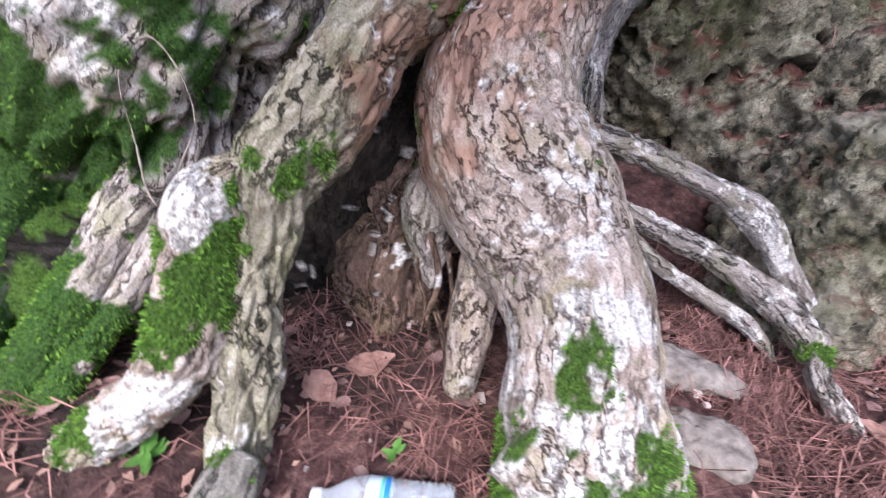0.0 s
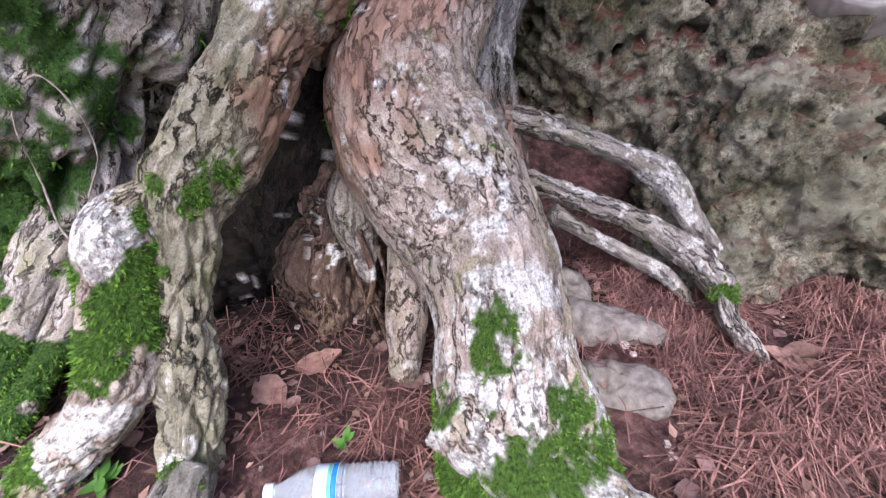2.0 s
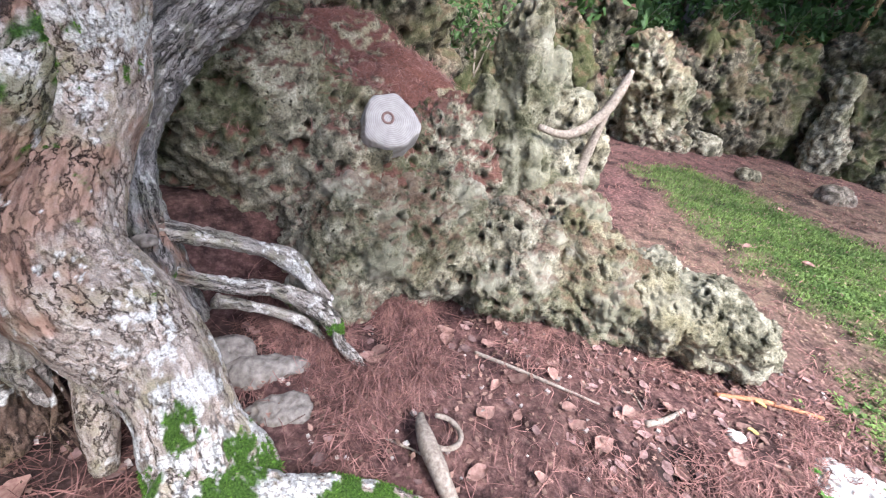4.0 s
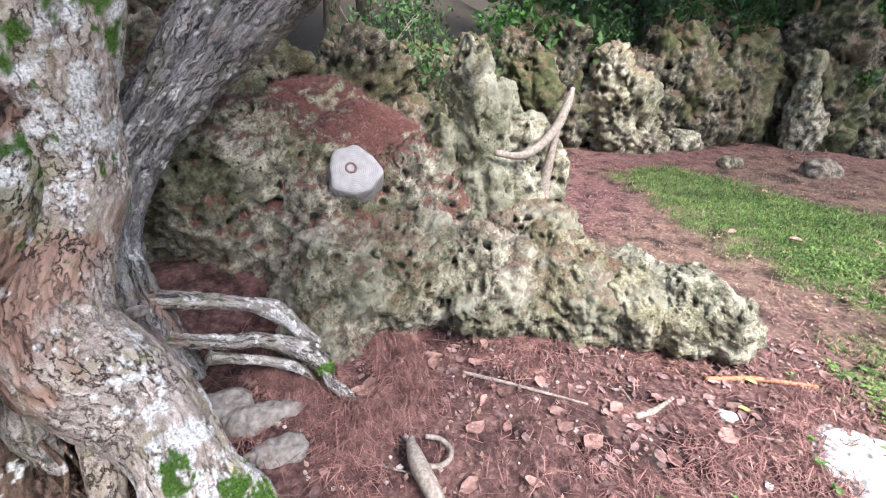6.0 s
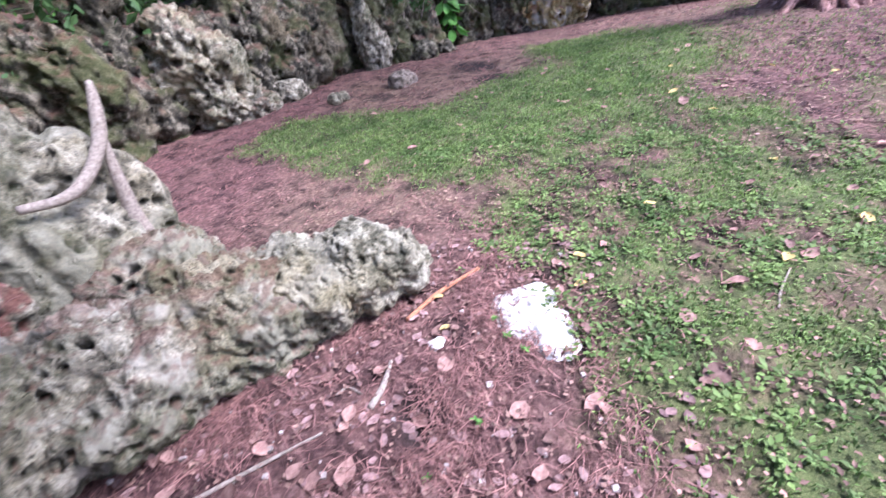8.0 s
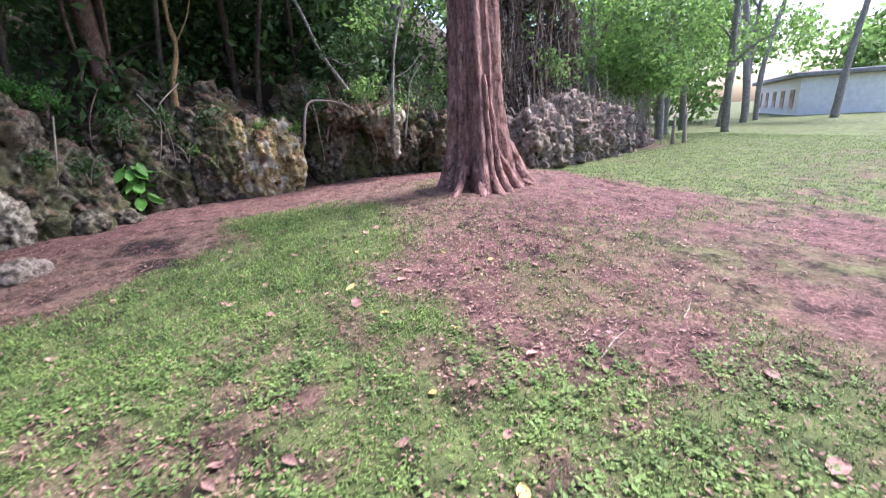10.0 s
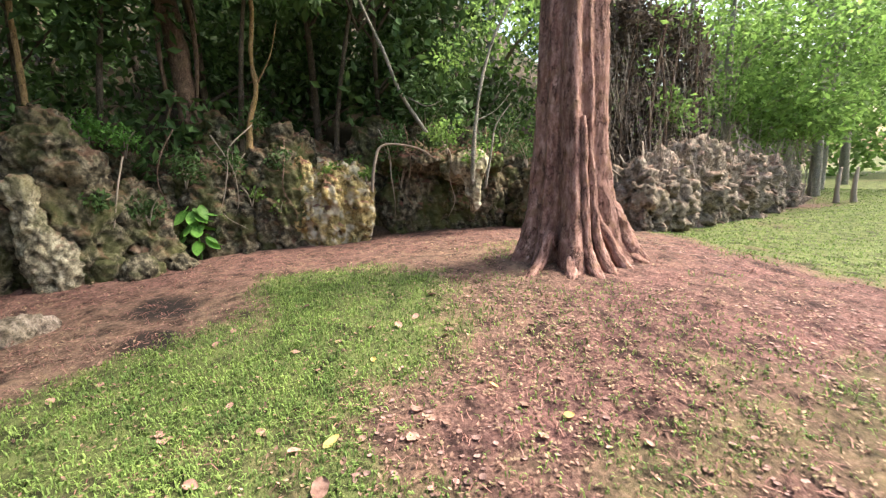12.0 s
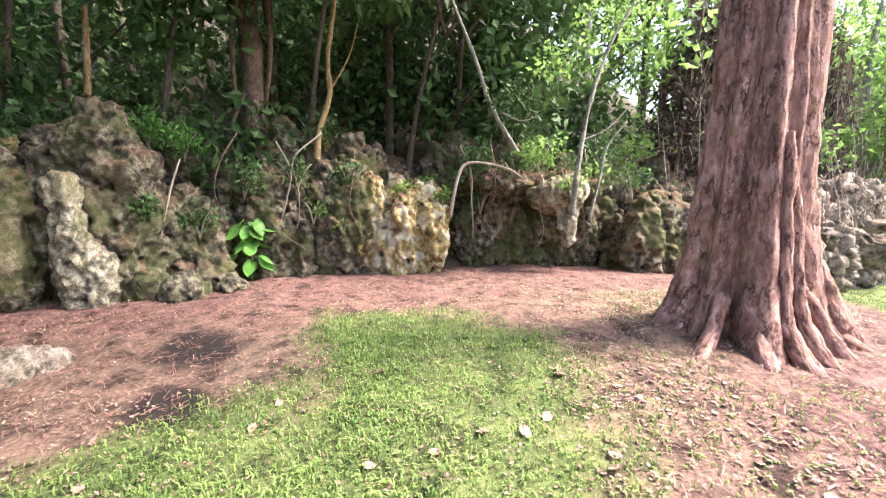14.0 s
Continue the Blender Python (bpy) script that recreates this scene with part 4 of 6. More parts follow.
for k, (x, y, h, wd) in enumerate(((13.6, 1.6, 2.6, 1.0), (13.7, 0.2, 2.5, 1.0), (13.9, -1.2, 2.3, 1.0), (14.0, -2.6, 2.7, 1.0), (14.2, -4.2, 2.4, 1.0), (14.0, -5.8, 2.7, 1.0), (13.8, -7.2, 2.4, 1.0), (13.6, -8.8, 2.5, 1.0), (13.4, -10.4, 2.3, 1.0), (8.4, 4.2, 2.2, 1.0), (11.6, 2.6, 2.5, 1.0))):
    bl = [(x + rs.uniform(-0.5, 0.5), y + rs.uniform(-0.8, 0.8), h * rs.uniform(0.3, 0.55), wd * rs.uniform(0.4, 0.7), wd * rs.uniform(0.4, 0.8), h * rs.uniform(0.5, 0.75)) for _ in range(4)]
    cliff_rock("mossy limestone higher up the cliff, darkened for shade", [(x, y, h * 0.45, wd * 0.8, wd * 0.95, h * 0.6)] + bl, 220 + k, None, 0.07, 0.2, 0.06, 0.12, moss=0.8, litter=0.6)
for k, (x, y, h) in enumerate(((10.9, -11.2, 1.9), (11.2, -12.6, 2.1), (11.7, -14.0, 2.1), (12.4, -16.0, 1.6), (12.9, -18.2, 1.5))):
    bl = [(x + rs.uniform(-0.4, 0.5), y + rs.uniform(-0.8, 0.8), h * rs.uniform(0.2, 0.45), rs.uniform(0.4, 0.7), rs.uniform(0.4, 0.8), h * rs.uniform(0.5, 0.75)) for _ in range(4)]
    cliff_rock("pinkish grey limestone under dead branches", [(x, y, h * 0.4, 0.7, 0.8, h * 0.65)] + bl, 160 + k, M_PINKROCK, 0.045, 0.2, 0.06, 0.24, moss=0.15)
for (x, y, sx, sz) in ((11.2, -0.9, 0.3, 0.28), (11.3, -0.4, 0.25, 0.35), (11.6, -1.4, 0.28, 0.25), (9.4, 1.75, 0.4, 0.22), (8.3, 0.75, 0.12, 0.10), (8.75, -0.38, 0.26, 0.17)):
    ob = thing("loose_rock", "small weathered limestone lying on the earth", "rock", "loose rocks below the cliff", at=(x, y, 0.0))
    part("stone", rock_mesh("stone", [(x, y, sz * 0.5 + 0.15, sx, sx * 0.8, sz), (x + 0.15, y - 0.1, 0.2, sx * 0.7, sx * 0.6, sz * 0.8)], 0.025, int(200 + 10 * x), M_CLIFF_SHADED if x > 11 else M_PINKROCK if y < -0.3 else M_ROCK, 0.07, 0.03, 0.04, moss=0.6 if x > 11 else 0.15, grain=8), ob)


# ---- the red-barked tree ----
def red_relief(V, bark, R):
    a = np.arctan2(bark[:, 1], bark[:, 0])
    z = V[:, 2] - 0.55
    low = np.exp(-np.clip(z, 0, 9) / 0.75)
    lobes = 0.5 * np.cos(5 * a + 0.6 + 0.3 * np.sin(z * 0.8)) + 0.35 * np.cos(9 * a + 1.9 + 0.5 * z * 0.3) + 0.12 * np.cos(14 * a + z * 0.4)
    return lobes * (0.085 + 0.19 * low) + bark_relief(301, 0.012, 0.02, 12)(V, bark * (1, 1, 0.4), R) + 0.03 * fbm(V * (1, 1, 0.12), 9, 3, 302)


RX, RY = 7.90, -6.84
red_tree = thing("red_barked_tree", "tall tree with fluted reddish bark on a mound", "tree", at=(RX, RY, 0.5))
part("trunk", tube_mesh("trunk", [(RX, RY, 0.3, 0.80), (RX, RY, 0.55, 0.66), (RX, RY, 0.85, 0.55), (RX, RY - 0.01, 1.3, 0.47), (RX + 0.02, RY - 0.02, 2.0, 0.41), (RX + 0.04, RY - 0.03, 3.2, 0.37), (RX + 0.06, RY - 0.05, 5.5, 0.33), (RX + 0.1, RY, 8.5, 0.26), (RX + 0.1, RY, 11, 0.12)],
                        260, 160, M_RED, red_relief), red_tree)
for a0, r0, z1 in ((168, 0.93, 2.4), (183, 0.86, 2.0), (148, 0.95, 1.5), (205, 0.85, 1.3), (232, 0.98, 1.0), (120, 1.0, 0.9), (262, 1.0, 0.9)):
    a = radians(a0)
    c, s_ = math.cos(a), math.sin(a)
    part("buttress_root", tube_mesh("buttress_root", [(RX + c * 0.39, RY + s_ * 0.39, z1, 0.035), (RX + c * 0.44, RY + s_ * 0.44, z1 * 0.7 + 0.2, 0.055), (RX + c * 0.55, RY + s_ * 0.55, 0.95, 0.065), (RX + c * 0.7, RY + s_ * 0.7, 0.70, 0.07), (RX + c * r0 * 0.98, RY + s_ * r0 * 0.98, 0.53, 0.075), (RX + c * r0 * 1.22, RY + s_ * r0 * 1.22, 0.40, 0.045)],
                                    60, 24, M_RED, bark_relief(int(a0), 0.012, 0.02, 20)), red_tree)
part("burl", tube_mesh("burl", [(RX - 0.20, RY - 0.36, 1.7, 0.06), (RX - 0.24, RY - 0.45, 1.35, 0.11), (RX - 0.30, RY - 0.56, 1.0, 0.15), (RX - 0.36, RY - 0.70, 0.68, 0.17), (RX - 0.46, RY - 0.92, 0.38, 0.13)], 60, 40, M_RED, bark_relief(333, 0.02, 0.06, 12)), red_tree, "knobby swelling at the foot")
for k in range(6):
    a = k * 1.15
    part("limb", tube_mesh("limb", [(RX, RY, 7 + 0.5 * k, 0.12), (RX + 1.5 * math.cos(a), RY + 1.5 * math.sin(a), 8 + 0.5 * k, 0.08), (RX + 2.8 * math.cos(a), RY + 2.8 * math.sin(a), 8.6 + 0.5 * k, 0.03)], 16, 10, M_RED), red_tree)
part("crown", leaf_cloud("crown", [(RX + 2 * math.cos(k * 1.15), RY + 2 * math.sin(k * 1.15), 8.8 + 0.5 * k, 1.6, 1.6, 0.9) for k in range(6)], 7000, 0.16, M_LEAF, 8), red_tree)


# ---- forest behind the cliff ----
def woodland_tree(x, y, h, r, label, leaf, seed, crown_r=1.6, lean=(0, 0), bark=None, crown_n=2600, leaf_size=0.16, low=0.45):
    z0 = float(height(np.array([[x, y]]))[0]) - 0.1
    ob = thing("woodland_tree", label, "tree", "trees of the woodland", at=(x, y, z0))
    lx, ly = lean
    rr = np.random.RandomState(seed)
    w = rr.uniform(-0.15, 0.15, 4)
    pts = [(x, y, z0, r * 1.3), (x + lx * 0.2 + w[0], y + ly * 0.2 + w[1], z0 + h * 0.3, r), (x + lx * 0.6 + w[2], y + ly * 0.6 + w[3], z0 + h * 0.65, r * 0.75), (x + lx, y + ly, z0 + h, r * 0.3)]
    part("trunk", tube_mesh("trunk", pts, 40, 12, bark or M_GREY, bark_relief(seed, 0.006, r * 0.2, 20)), ob)
    balls = []
    for k in range(5):
        a, zz = rr.uniform(0, 6.3), rr.uniform(low, 1.0)
        bx, by = x + lx * zz + math.cos(a) * crown_r * 0.75, y + ly * zz + math.sin(a) * crown_r * 0.75
        balls.append((bx, by, z0 + h * zz + 0.3, crown_r * 0.7, crown_r * 0.7, crown_r * 0.5))
        part("limb", tube_mesh("limb", [(x + lx * zz * 0.8, y + ly * zz * 0.8, z0 + h * zz * 0.8, r * 0.5), ((x + lx * zz + bx) / 2, (y + ly * zz + by) / 2, z0 + h * zz, r * 0.35), (bx, by, z0 + h * zz + 0.3, r * 0.1)], 14, 6, bark or M_GREY), ob)
    part("crown", leaf_cloud("crown", balls, crown_n, leaf_size, leaf, seed), ob)
    return ob


def bush(x, y, z, r, n, leaf, label, seed, size=0.10, name="bush"):
    ob = thing(name, label, "bush", "undergrowth on the cliff", at=(x, y, z))
    rr = np.random.RandomState(seed)
    for k in range(4):
        a = rr.uniform(0, 6.3)
        part("stem", tube_mesh("stem", [(x, y, z - 0.1, 0.014), (x + 0.3 * r * math.cos(a), y + 0.3 * r * math.sin(a), z + r * 0.6, 0.01), (x + 0.7 * r * math.cos(a), y + 0.7 * r * math.sin(a), z + r * 1.1, 0.004)], 10, 6, M_TWIG), ob)
    part("foliage", leaf_cloud("foliage", [(x + rr.uniform(-.5, .5) * r, y + rr.uniform(-.5, .5) * r, z + rr.uniform(0.4, 1.1) * r, r * 0.7, r * 0.7, r * 0.55) for _ in range(5)], n, size, leaf, seed), ob)
    return ob


k = 0
for x in (14.5, 16.5, 19.0, 22.0):
    for y in np.arange(6.0, -9.5, -2.4):
        k += 1
        woodland_tree(x + rs.uniform(-0.8, 0.8), y + rs.uniform(-1, 1), rs.uniform(5, 8), rs.uniform(0.05, 0.11), "dark woodland tree above the cliff", M_LEAF, 400 + k, 2.0, (rs.uniform(-1, 0.5), rs.uniform(-1, 1)), M_DARKBARK, crown_n=3200, leaf_size=0.24, low=0.12)
# Added trees with high crowns, mostly out of view, that shade the cliff.
for (x, y) in ((13.0, 2.4), (13.6, 0.2), (13.4, -2.2), (13.8, -4.4), (11.2, 3.4), (9.4, 4.4)):
    k += 1
    woodland_tree(x, y, rs.uniform(6.8, 7.6), 0.06, "woodland tree added over the cliff to shade it", M_LEAF, 400 + k, 2.4, (-0.6, -1.2), M_DARKBARK, 4200, 0.26, 0.72)
# Trees at x -3.6 to -4.6 are added to block western sky light.
for (x, y) in ((3.0, 6.5), (6.0, 7.0), (9.0, 5.5), (0.0, 7.0), (-3, 6), (11.5, 4.5), (-5, 3), (-3.6, 4.2), (-4.2, 1.2), (-4.6, -1.2), (1.5, 6.0), (4.6, 6.2)):
    k += 1
    woodland_tree(x, y, rs.uniform(5, 7), 0.14, "dark woodland tree above the cliff", M_LEAF, 400 + k, 2.0, bark=M_DARKBARK, crown_n=3000, leaf_size=0.2, low=0.2)
for (x, y) in ((14.6, -18), (13.6, -21.5), (15.2, -24.5), (13.4, -27), (16.5, -28.5), (19, -27), (15.5, -9.5), (15.0, -12.5), (16.5, -15.5), (17, -19), (20, -24), (24, -30), (27, -38), (15.5, -23), (30, -47), (33, -34)):
    k += 1
    woodland_tree(x, y, rs.uniform(7, 11), 0.16, "pale-leaved tree at the edge of the lawn", M_LIGHTLEAF, 400 + k, 2.6, crown_n=4300, leaf_size=0.2, low=0.18)
for k, (x, y, h) in enumerate(((19.6, -14.2, 7.5), (21.5, -16.6, 8.0))):
    woodland_tree(x, y, h, 0.16, "dark woodland tree above the cliff", M_LEAF, 480 + k, 2.6, bark=M_DARKBARK, crown_n=5000, leaf_size=0.24, low=0.3)
for k, (x, y) in enumerate(((27, -31), (25, -38), (33, -33), (20, -44))):
    woodland_tree(x, y, 9.0 + 0.7 * k, 0.22, "pale-leaved tree at the far edge of the lawn", M_LIGHTLEAF, 490 + k, 4.5, crown_n=4500, leaf_size=0.5, low=0.12)


# ---- things round the great tree ----
def ground_z(x, y):
    return float(height(np.array([[x, y]]))[0])


def wobbly_stick(name, label, category, pts, mat, group="", n=40, m=10, seed=1):
    ob = thing(name, label, category, group, at=pts[0][:3])
    V, F, bark, c0, c1 = tube(pts, n, m, bark_relief(seed, 0.002, pts[0][3] * 0.25, 60))
    F3 = np.vstack([F[:, [0, 1, 2]], F[:, [0, 2, 3]], c0[:, :3], c1[:, :3]])
    part("wood", mesh_of("wood", V, F3, mat, True, (("bark", bark),)), ob)
    return ob


def revolve(profile, m=28, axis_pts=None):
    """Points of (along, radius) turned round the x axis."""
    P = np.array(profile, float)
    a = np.linspace(0, 2 * np.pi, m, endpoint=False)
    V = np.stack([np.repeat(P[:, 0:1], m, 1), P[:, 1:2] * np.cos(a), P[:, 1:2] * np.sin(a)], -1).reshape(-1, 3)
    return V, grid_faces(len(P), m, True)


def turned(name, profile, mat, m=28):
    V, F = revolve(profile, m)
    return mesh_of(name, V, F, mat, True)


mat, nt, b = material("clear_plastic", 0.12)
b.inputs["Base Color"].default_value = (0.85, 0.92, 0.97, 1)
b.inputs["Transmission Weight"].default_value = 0.75
b.inputs["IOR"].default_value = 1.25
b.inputs["Specular IOR Level"].default_value = 0.5
M_CLEAR = mat
M_CAP = plain_material("white_cap", (0.75, 0.78, 0.8), (0.85, 0.87, 0.9), 50, 0.4, 0.05, 0.001)
M_LABEL = plain_material("pale_label", (0.60, 0.74, 0.85), (0.75, 0.85, 0.92), 60, 0.4, 0.05, 0.001)
M_BLUE = plain_material("blue_band", (0.03, 0.22, 0.62), (0.05, 0.30, 0.75), 60, 0.4, 0.05, 0.001)
M_TEAL = plain_material("green_band", (0.10, 0.50, 0.38), (0.2, 0.62, 0.5), 60, 0.4, 0.05, 0.001)

bottle = thing("water_bottle", "empty clear plastic water bottle lying on needles", "bottle", at=(-0.16, 0.50, ground_z(0, 0.5) + 0.045))
bottle.rotation_euler = (0.2, 0.0, radians(-2))
prof = [(0.0, 0.013), (0.022, 0.013), (0.03, 0.016), (0.055, 0.032), (0.08, 0.042), (0.10, 0.0445)]
for k in range(9):
    prof += [(0.15 + 0.012 * k, 0.0445), (0.154 + 0.012 * k, 0.0405), (0.158 + 0.012 * k, 0.0445)]
prof += [(0.262, 0.044), (0.27, 0.038), (0.268, 0.02), (0.262, 0.004)]
part("body", turned("body", prof, M_CLEAR), bottle, "ribbed clear plastic", at=(0, 0, 0))
part("cap", turned("cap", [(-0.006, 0.001), (-0.006, 0.014), (0.012, 0.015), (0.013, 0.0135)], M_CAP), bottle, "white screw cap", at=(0, 0, 0))
lab = part("label", turned("label", [(0.102, 0.0450), (0.102, 0.0456), (0.148, 0.0456), (0.148, 0.0450)], M_LABEL), bottle, "pale blue paper label", at=(0, 0, 0))
part("blue_band", turned("blue_band", [(0.136, 0.0457), (0.136, 0.0462), (0.147, 0.0462), (0.147, 0.0457)], M_BLUE), lab, "blue band", at=(0, 0, 0))
part("green_band", turned("green_band", [(0.128, 0.0457), (0.128, 0.0460), (0.135, 0.0460), (0.135, 0.0457)], M_TEAL), lab, "green band", at=(0, 0, 0))

M_STONE = plain_material("grey_stone", (0.12, 0.10, 0.085), (0.36, 0.32, 0.28), 30, 0.9, 0.6, 0.008)
for (x, y, z, sx, sy, sz, lab_) in ((0.74, 0.92, 0.02, 0.19, 0.07, 0.055, "flat grey stone under the side roots"), (0.68, 0.72, 0.0, 0.13, 0.06, 0.035, "grey stone beside the great root"), (0.60, 1.10, 0.03, 0.13, 0.08, 0.06, "dark grey stone under the side roots"),
                                    (0.43, 1.30, 0.56, 0.05, 0.04, 0.03, "small pale stone on a root")):
    ob = thing("stone", lab_, "stone", "stones among the roots", at=(x, y, 0))
    part("stone_body", rock_mesh("stone_body", [(x, y, z, sx, sy, sz, -24, 12), (x + sx * 0.3, y - 0.02, z, sx * 0.6, sy * 0.8, sz * 0.8, -50)], 0.007, int(700 + 100 * x), M_STONE, 0.035, 0.012, grain=16), ob)
slab = thing("white_slab", "flat sunken slab of bright white limestone in the lawn edge", "stone", at=(2.47, -1.2, 0))
part("slab_body", rock_mesh("slab_body", [(2.53, -1.14, 0.0, 0.24, 0.22, 0.08), (2.38, -1.25, 0.0, 0.25, 0.16, 0.07), (2.62, -1.26, 0.0, 0.16, 0.18, 0.07)], 0.01, 71, M_WHITE, 0.03, 0.012, grain=18), slab)
chip = thing("white_stone", "small angular white stone on the litter", "stone", at=(2.37, -0.65, 0))
part("stone_body", rock_mesh("stone_body", [(2.37, -0.65, 0.025, 0.06, 0.045, 0.03, 40), (2.40, -0.67, 0.02, 0.04, 0.04, 0.03)], 0.006, 73, M_WHITE, 0.015, 0.006, grain=30), chip)

# sawn limb stub set in the rock
face_n = Vector((-0.40, -0.70, 0.60)).normalized()
mat, nt, b = material("sawn_wood", 0.9)
pp = nd(nt, "ShaderNodeTexCoord").outputs["Object"]
ring = nd(nt, "ShaderNodeTexWave", (("Vector", pp), ("Scale", 28.0), ("Distortion", 3.0), ("Detail", 4.0)), wave_type="RINGS", rings_direction="Z")
col = ramp(nt, ring.outputs[1], ((0.0, (0.36, 0.33, 0.31)), (1.0, (0.46, 0.43, 0.41))))
col = mix(nt, 1.0, col, ramp(nt, tex(nt, pp, 18, 6), ((0.3, (0.75, 0.75, 0.75)), (0.7, (1.1, 1.1, 1.1)))), "MULTIPLY")
nt.links.new(col, b.inputs["Base Color"])
bump(nt, b, tex(nt, pp, 60, 5), 0.4, 0.004)
M_SAWN = mat
stub = thing("sawn_stump", "grey sawn stump face with a ring mark on the rock", "stump", at=(1.66, 1.43, 0.965))
stub.rotation_euler = face_n.to_track_quat("Z", "Y").to_euler()
a = np.linspace(0, 2 * np.pi, 60, endpoint=False)
rad = 0.155 * (1 + 0.06 * np.cos(3 * a + 0.5) + 0.04 * np.cos(5 * a) + 0.03 * np.cos(8 * a + 1))
rows = [(0.0, -0.004), (0.35, 0.0), (0.75, 0.0), (0.96, -0.003), (1.0, -0.012), (1.03, -0.05), (1.08, -0.12), (1.12, -0.22)]
V = np.vstack([np.column_stack([rad * k_ * np.cos(a), rad * k_ * np.sin(a), np.full(60, z_)]) for k_, z_ in rows])
me = mesh_of("sawn_face", V, grid_faces(len(rows), 60, True), M_SAWN, True)
part("sawn_face", me, stub, at=(0, 0, 0))
# Raised ring standing for an irregular brown mark on the sawn face.
V, F = revolve([(0.0, 0.022), (0.004, 0.026), (0.006, 0.030), (0.003, 0.036), (0.0, 0.037)], 24)
V = V[:, [1, 2, 0]] + (-0.02, 0.012, 0.001)
part("bolt_ring", mesh_of("bolt_ring", V, F, plain_material("brown_ring", (0.15, 0.09, 0.08), (0.27, 0.17, 0.15), 80, 0.7, 0.2, 0.001), True), stub, "brown ring mark", at=(0, 0, 0))

wobbly_stick("dead_branch", "bleached dead branch leaning on the pinnacle", "branch", [(2.55, 1.06, 1.02, 0.022), (2.70, 0.96, 1.00, 0.028), (2.84, 0.90, 1.06, 0.032), (2.96, 0.86, 1.18, 0.034), (3.04, 0.85, 1.32, 0.034), (3.09, 0.85, 1.44, 0.02)], M_TWIG)
wobbly_stick("dead_branch", "dead post with a flared foot under the branch", "branch", [(3.0, 0.86, 1.24, 0.02), (2.96, 0.87, 1.0, 0.032), (2.94, 0.89, 0.75, 0.05), (2.93, 0.9, 0.5, 0.10), (2.93, 0.9, 0.2, 0.16)], M_TWIG, seed=2)
STICKS = [((1.66, 0.48), (1.78, 0.24), (1.95, -0.12), 0.010, "long thin grey stick on the needles"), ((2.04, -0.33), (2.16, -0.38), (2.30, -0.42), 0.017, "short pale stick on the litter"),
          ((2.60, -0.50), (2.80, -0.70), (3.0, -0.96), 0.016, "orange-brown stripped stick beside the boulder"), ((2.16, -0.15), (2.2, -0.2), (2.14, -0.28), 0.006, "thin bent twig on the litter"),
          ((2.28, -2.36), (2.42, -2.48), (2.56, -2.63), 0.007, "thin twig in the grass"), ((3.35, -4.48), (3.42, -4.7), (3.48, -4.95), 0.008, "thin twig on the bare earth"), ((3.3, -5.4), (3.37, -5.6), (3.45, -5.78), 0.008, "thin twig on the bare earth"),
          ((0.98, 0.36), (1.05, 0.22), (1.10, 0.10), 0.006, "thin straight twig on the needles")]
M_ORANGE = plain_material("orange_wood", (0.32, 0.12, 0.06), (0.55, 0.26, 0.14), 60, 0.8, 0.4, 0.003)
for k, (p0, p1, p2, r, lab_) in enumerate(STICKS):
    pts = [(*q, ground_z(*q) + r * 0.8, r * (1.0 if i < 2 else 0.6)) for i, q in enumerate((p0, p1, p2))]
    wobbly_stick("stick", lab_, "stick", pts, M_ORANGE if "orange" in lab_ else M_TWIG, "fallen sticks", 30, 8, 20 + k)
loop = wobbly_stick("looped_root", "bleached root curling into a loop on the ground", "root", [(1.02, 0.0, -0.02, 0.034), (1.04, 0.12, 0.04, 0.037), (1.07, 0.22, 0.055, 0.034), (1.11, 0.30, 0.05, 0.022), (1.15, 0.34, 0.03, 0.014)], M_TWIG, n=50, m=16, seed=31)
part("curl", tube_mesh("curl", [(1.16 + 0.085 * math.cos(q), 0.22 + 0.085 * math.sin(q), 0.02 + 0.03 * abs(math.sin(q / 2)), 0.012) for q in np.linspace(2.0, 7.4, 9)], 40, 8, M_TWIG), loop)

for pts in ([(-0.66, 1.04, 0.89), (-0.62, 0.95, 0.75), (-0.55, 0.94, 0.765), (-0.49, 0.91, 0.71), (-0.45, 0.86, 0.63), (-0.46, 0.80, 0.56), (-0.47, 0.75, 0.49), (-0.50, 0.70, 0.40), (-0.50, 0.68, 0.28)], [(-0.63, 0.96, 0.74), (-0.61, 0.90, 0.67), (-0.58, 0.86, 0.58), (-0.54, 0.80, 0.51), (-0.5, 0.76, 0.49)],
            [(-1.0, 0.9, 0.80), (-0.97, 0.85, 0.68), (-0.96, 0.84, 0.55), (-0.92, 0.84, 0.45)]):
    wobbly_stick("vine", "thin dry vine looping over the mossy trunk", "vine", [(*q, 0.0015) for q in pts], M_TWIG, "vines", 60, 6, 40)


for k, pts in enumerate(([(0.02, 1.02, 0.34), (0.05, 0.98, 0.22), (0.03, 0.96, 0.10), (0.06, 0.92, -0.01)], [(0.07, 1.0, 0.30), (0.09, 0.96, 0.18), (0.08, 0.93, 0.08), (0.10, 0.90, -0.01)], [(-0.02, 1.04, 0.30), (0.0, 1.0, 0.2), (0.02, 0.97, 0.12), (0.0, 0.94, -0.01)],
                         [(0.05, 0.92, 0.16), (0.08, 0.88, 0.08), (0.09, 0.86, -0.01)])):
    part("rootlet", tube_mesh("rootlet", [(*q, 0.009 - 0.0015 * i) for i, q in enumerate(pts)], 40, 10, M_BROWN, bark_relief(800 + k, 0.002, 0.006, 60), 1.0, tree_masks(60)), great_tree)


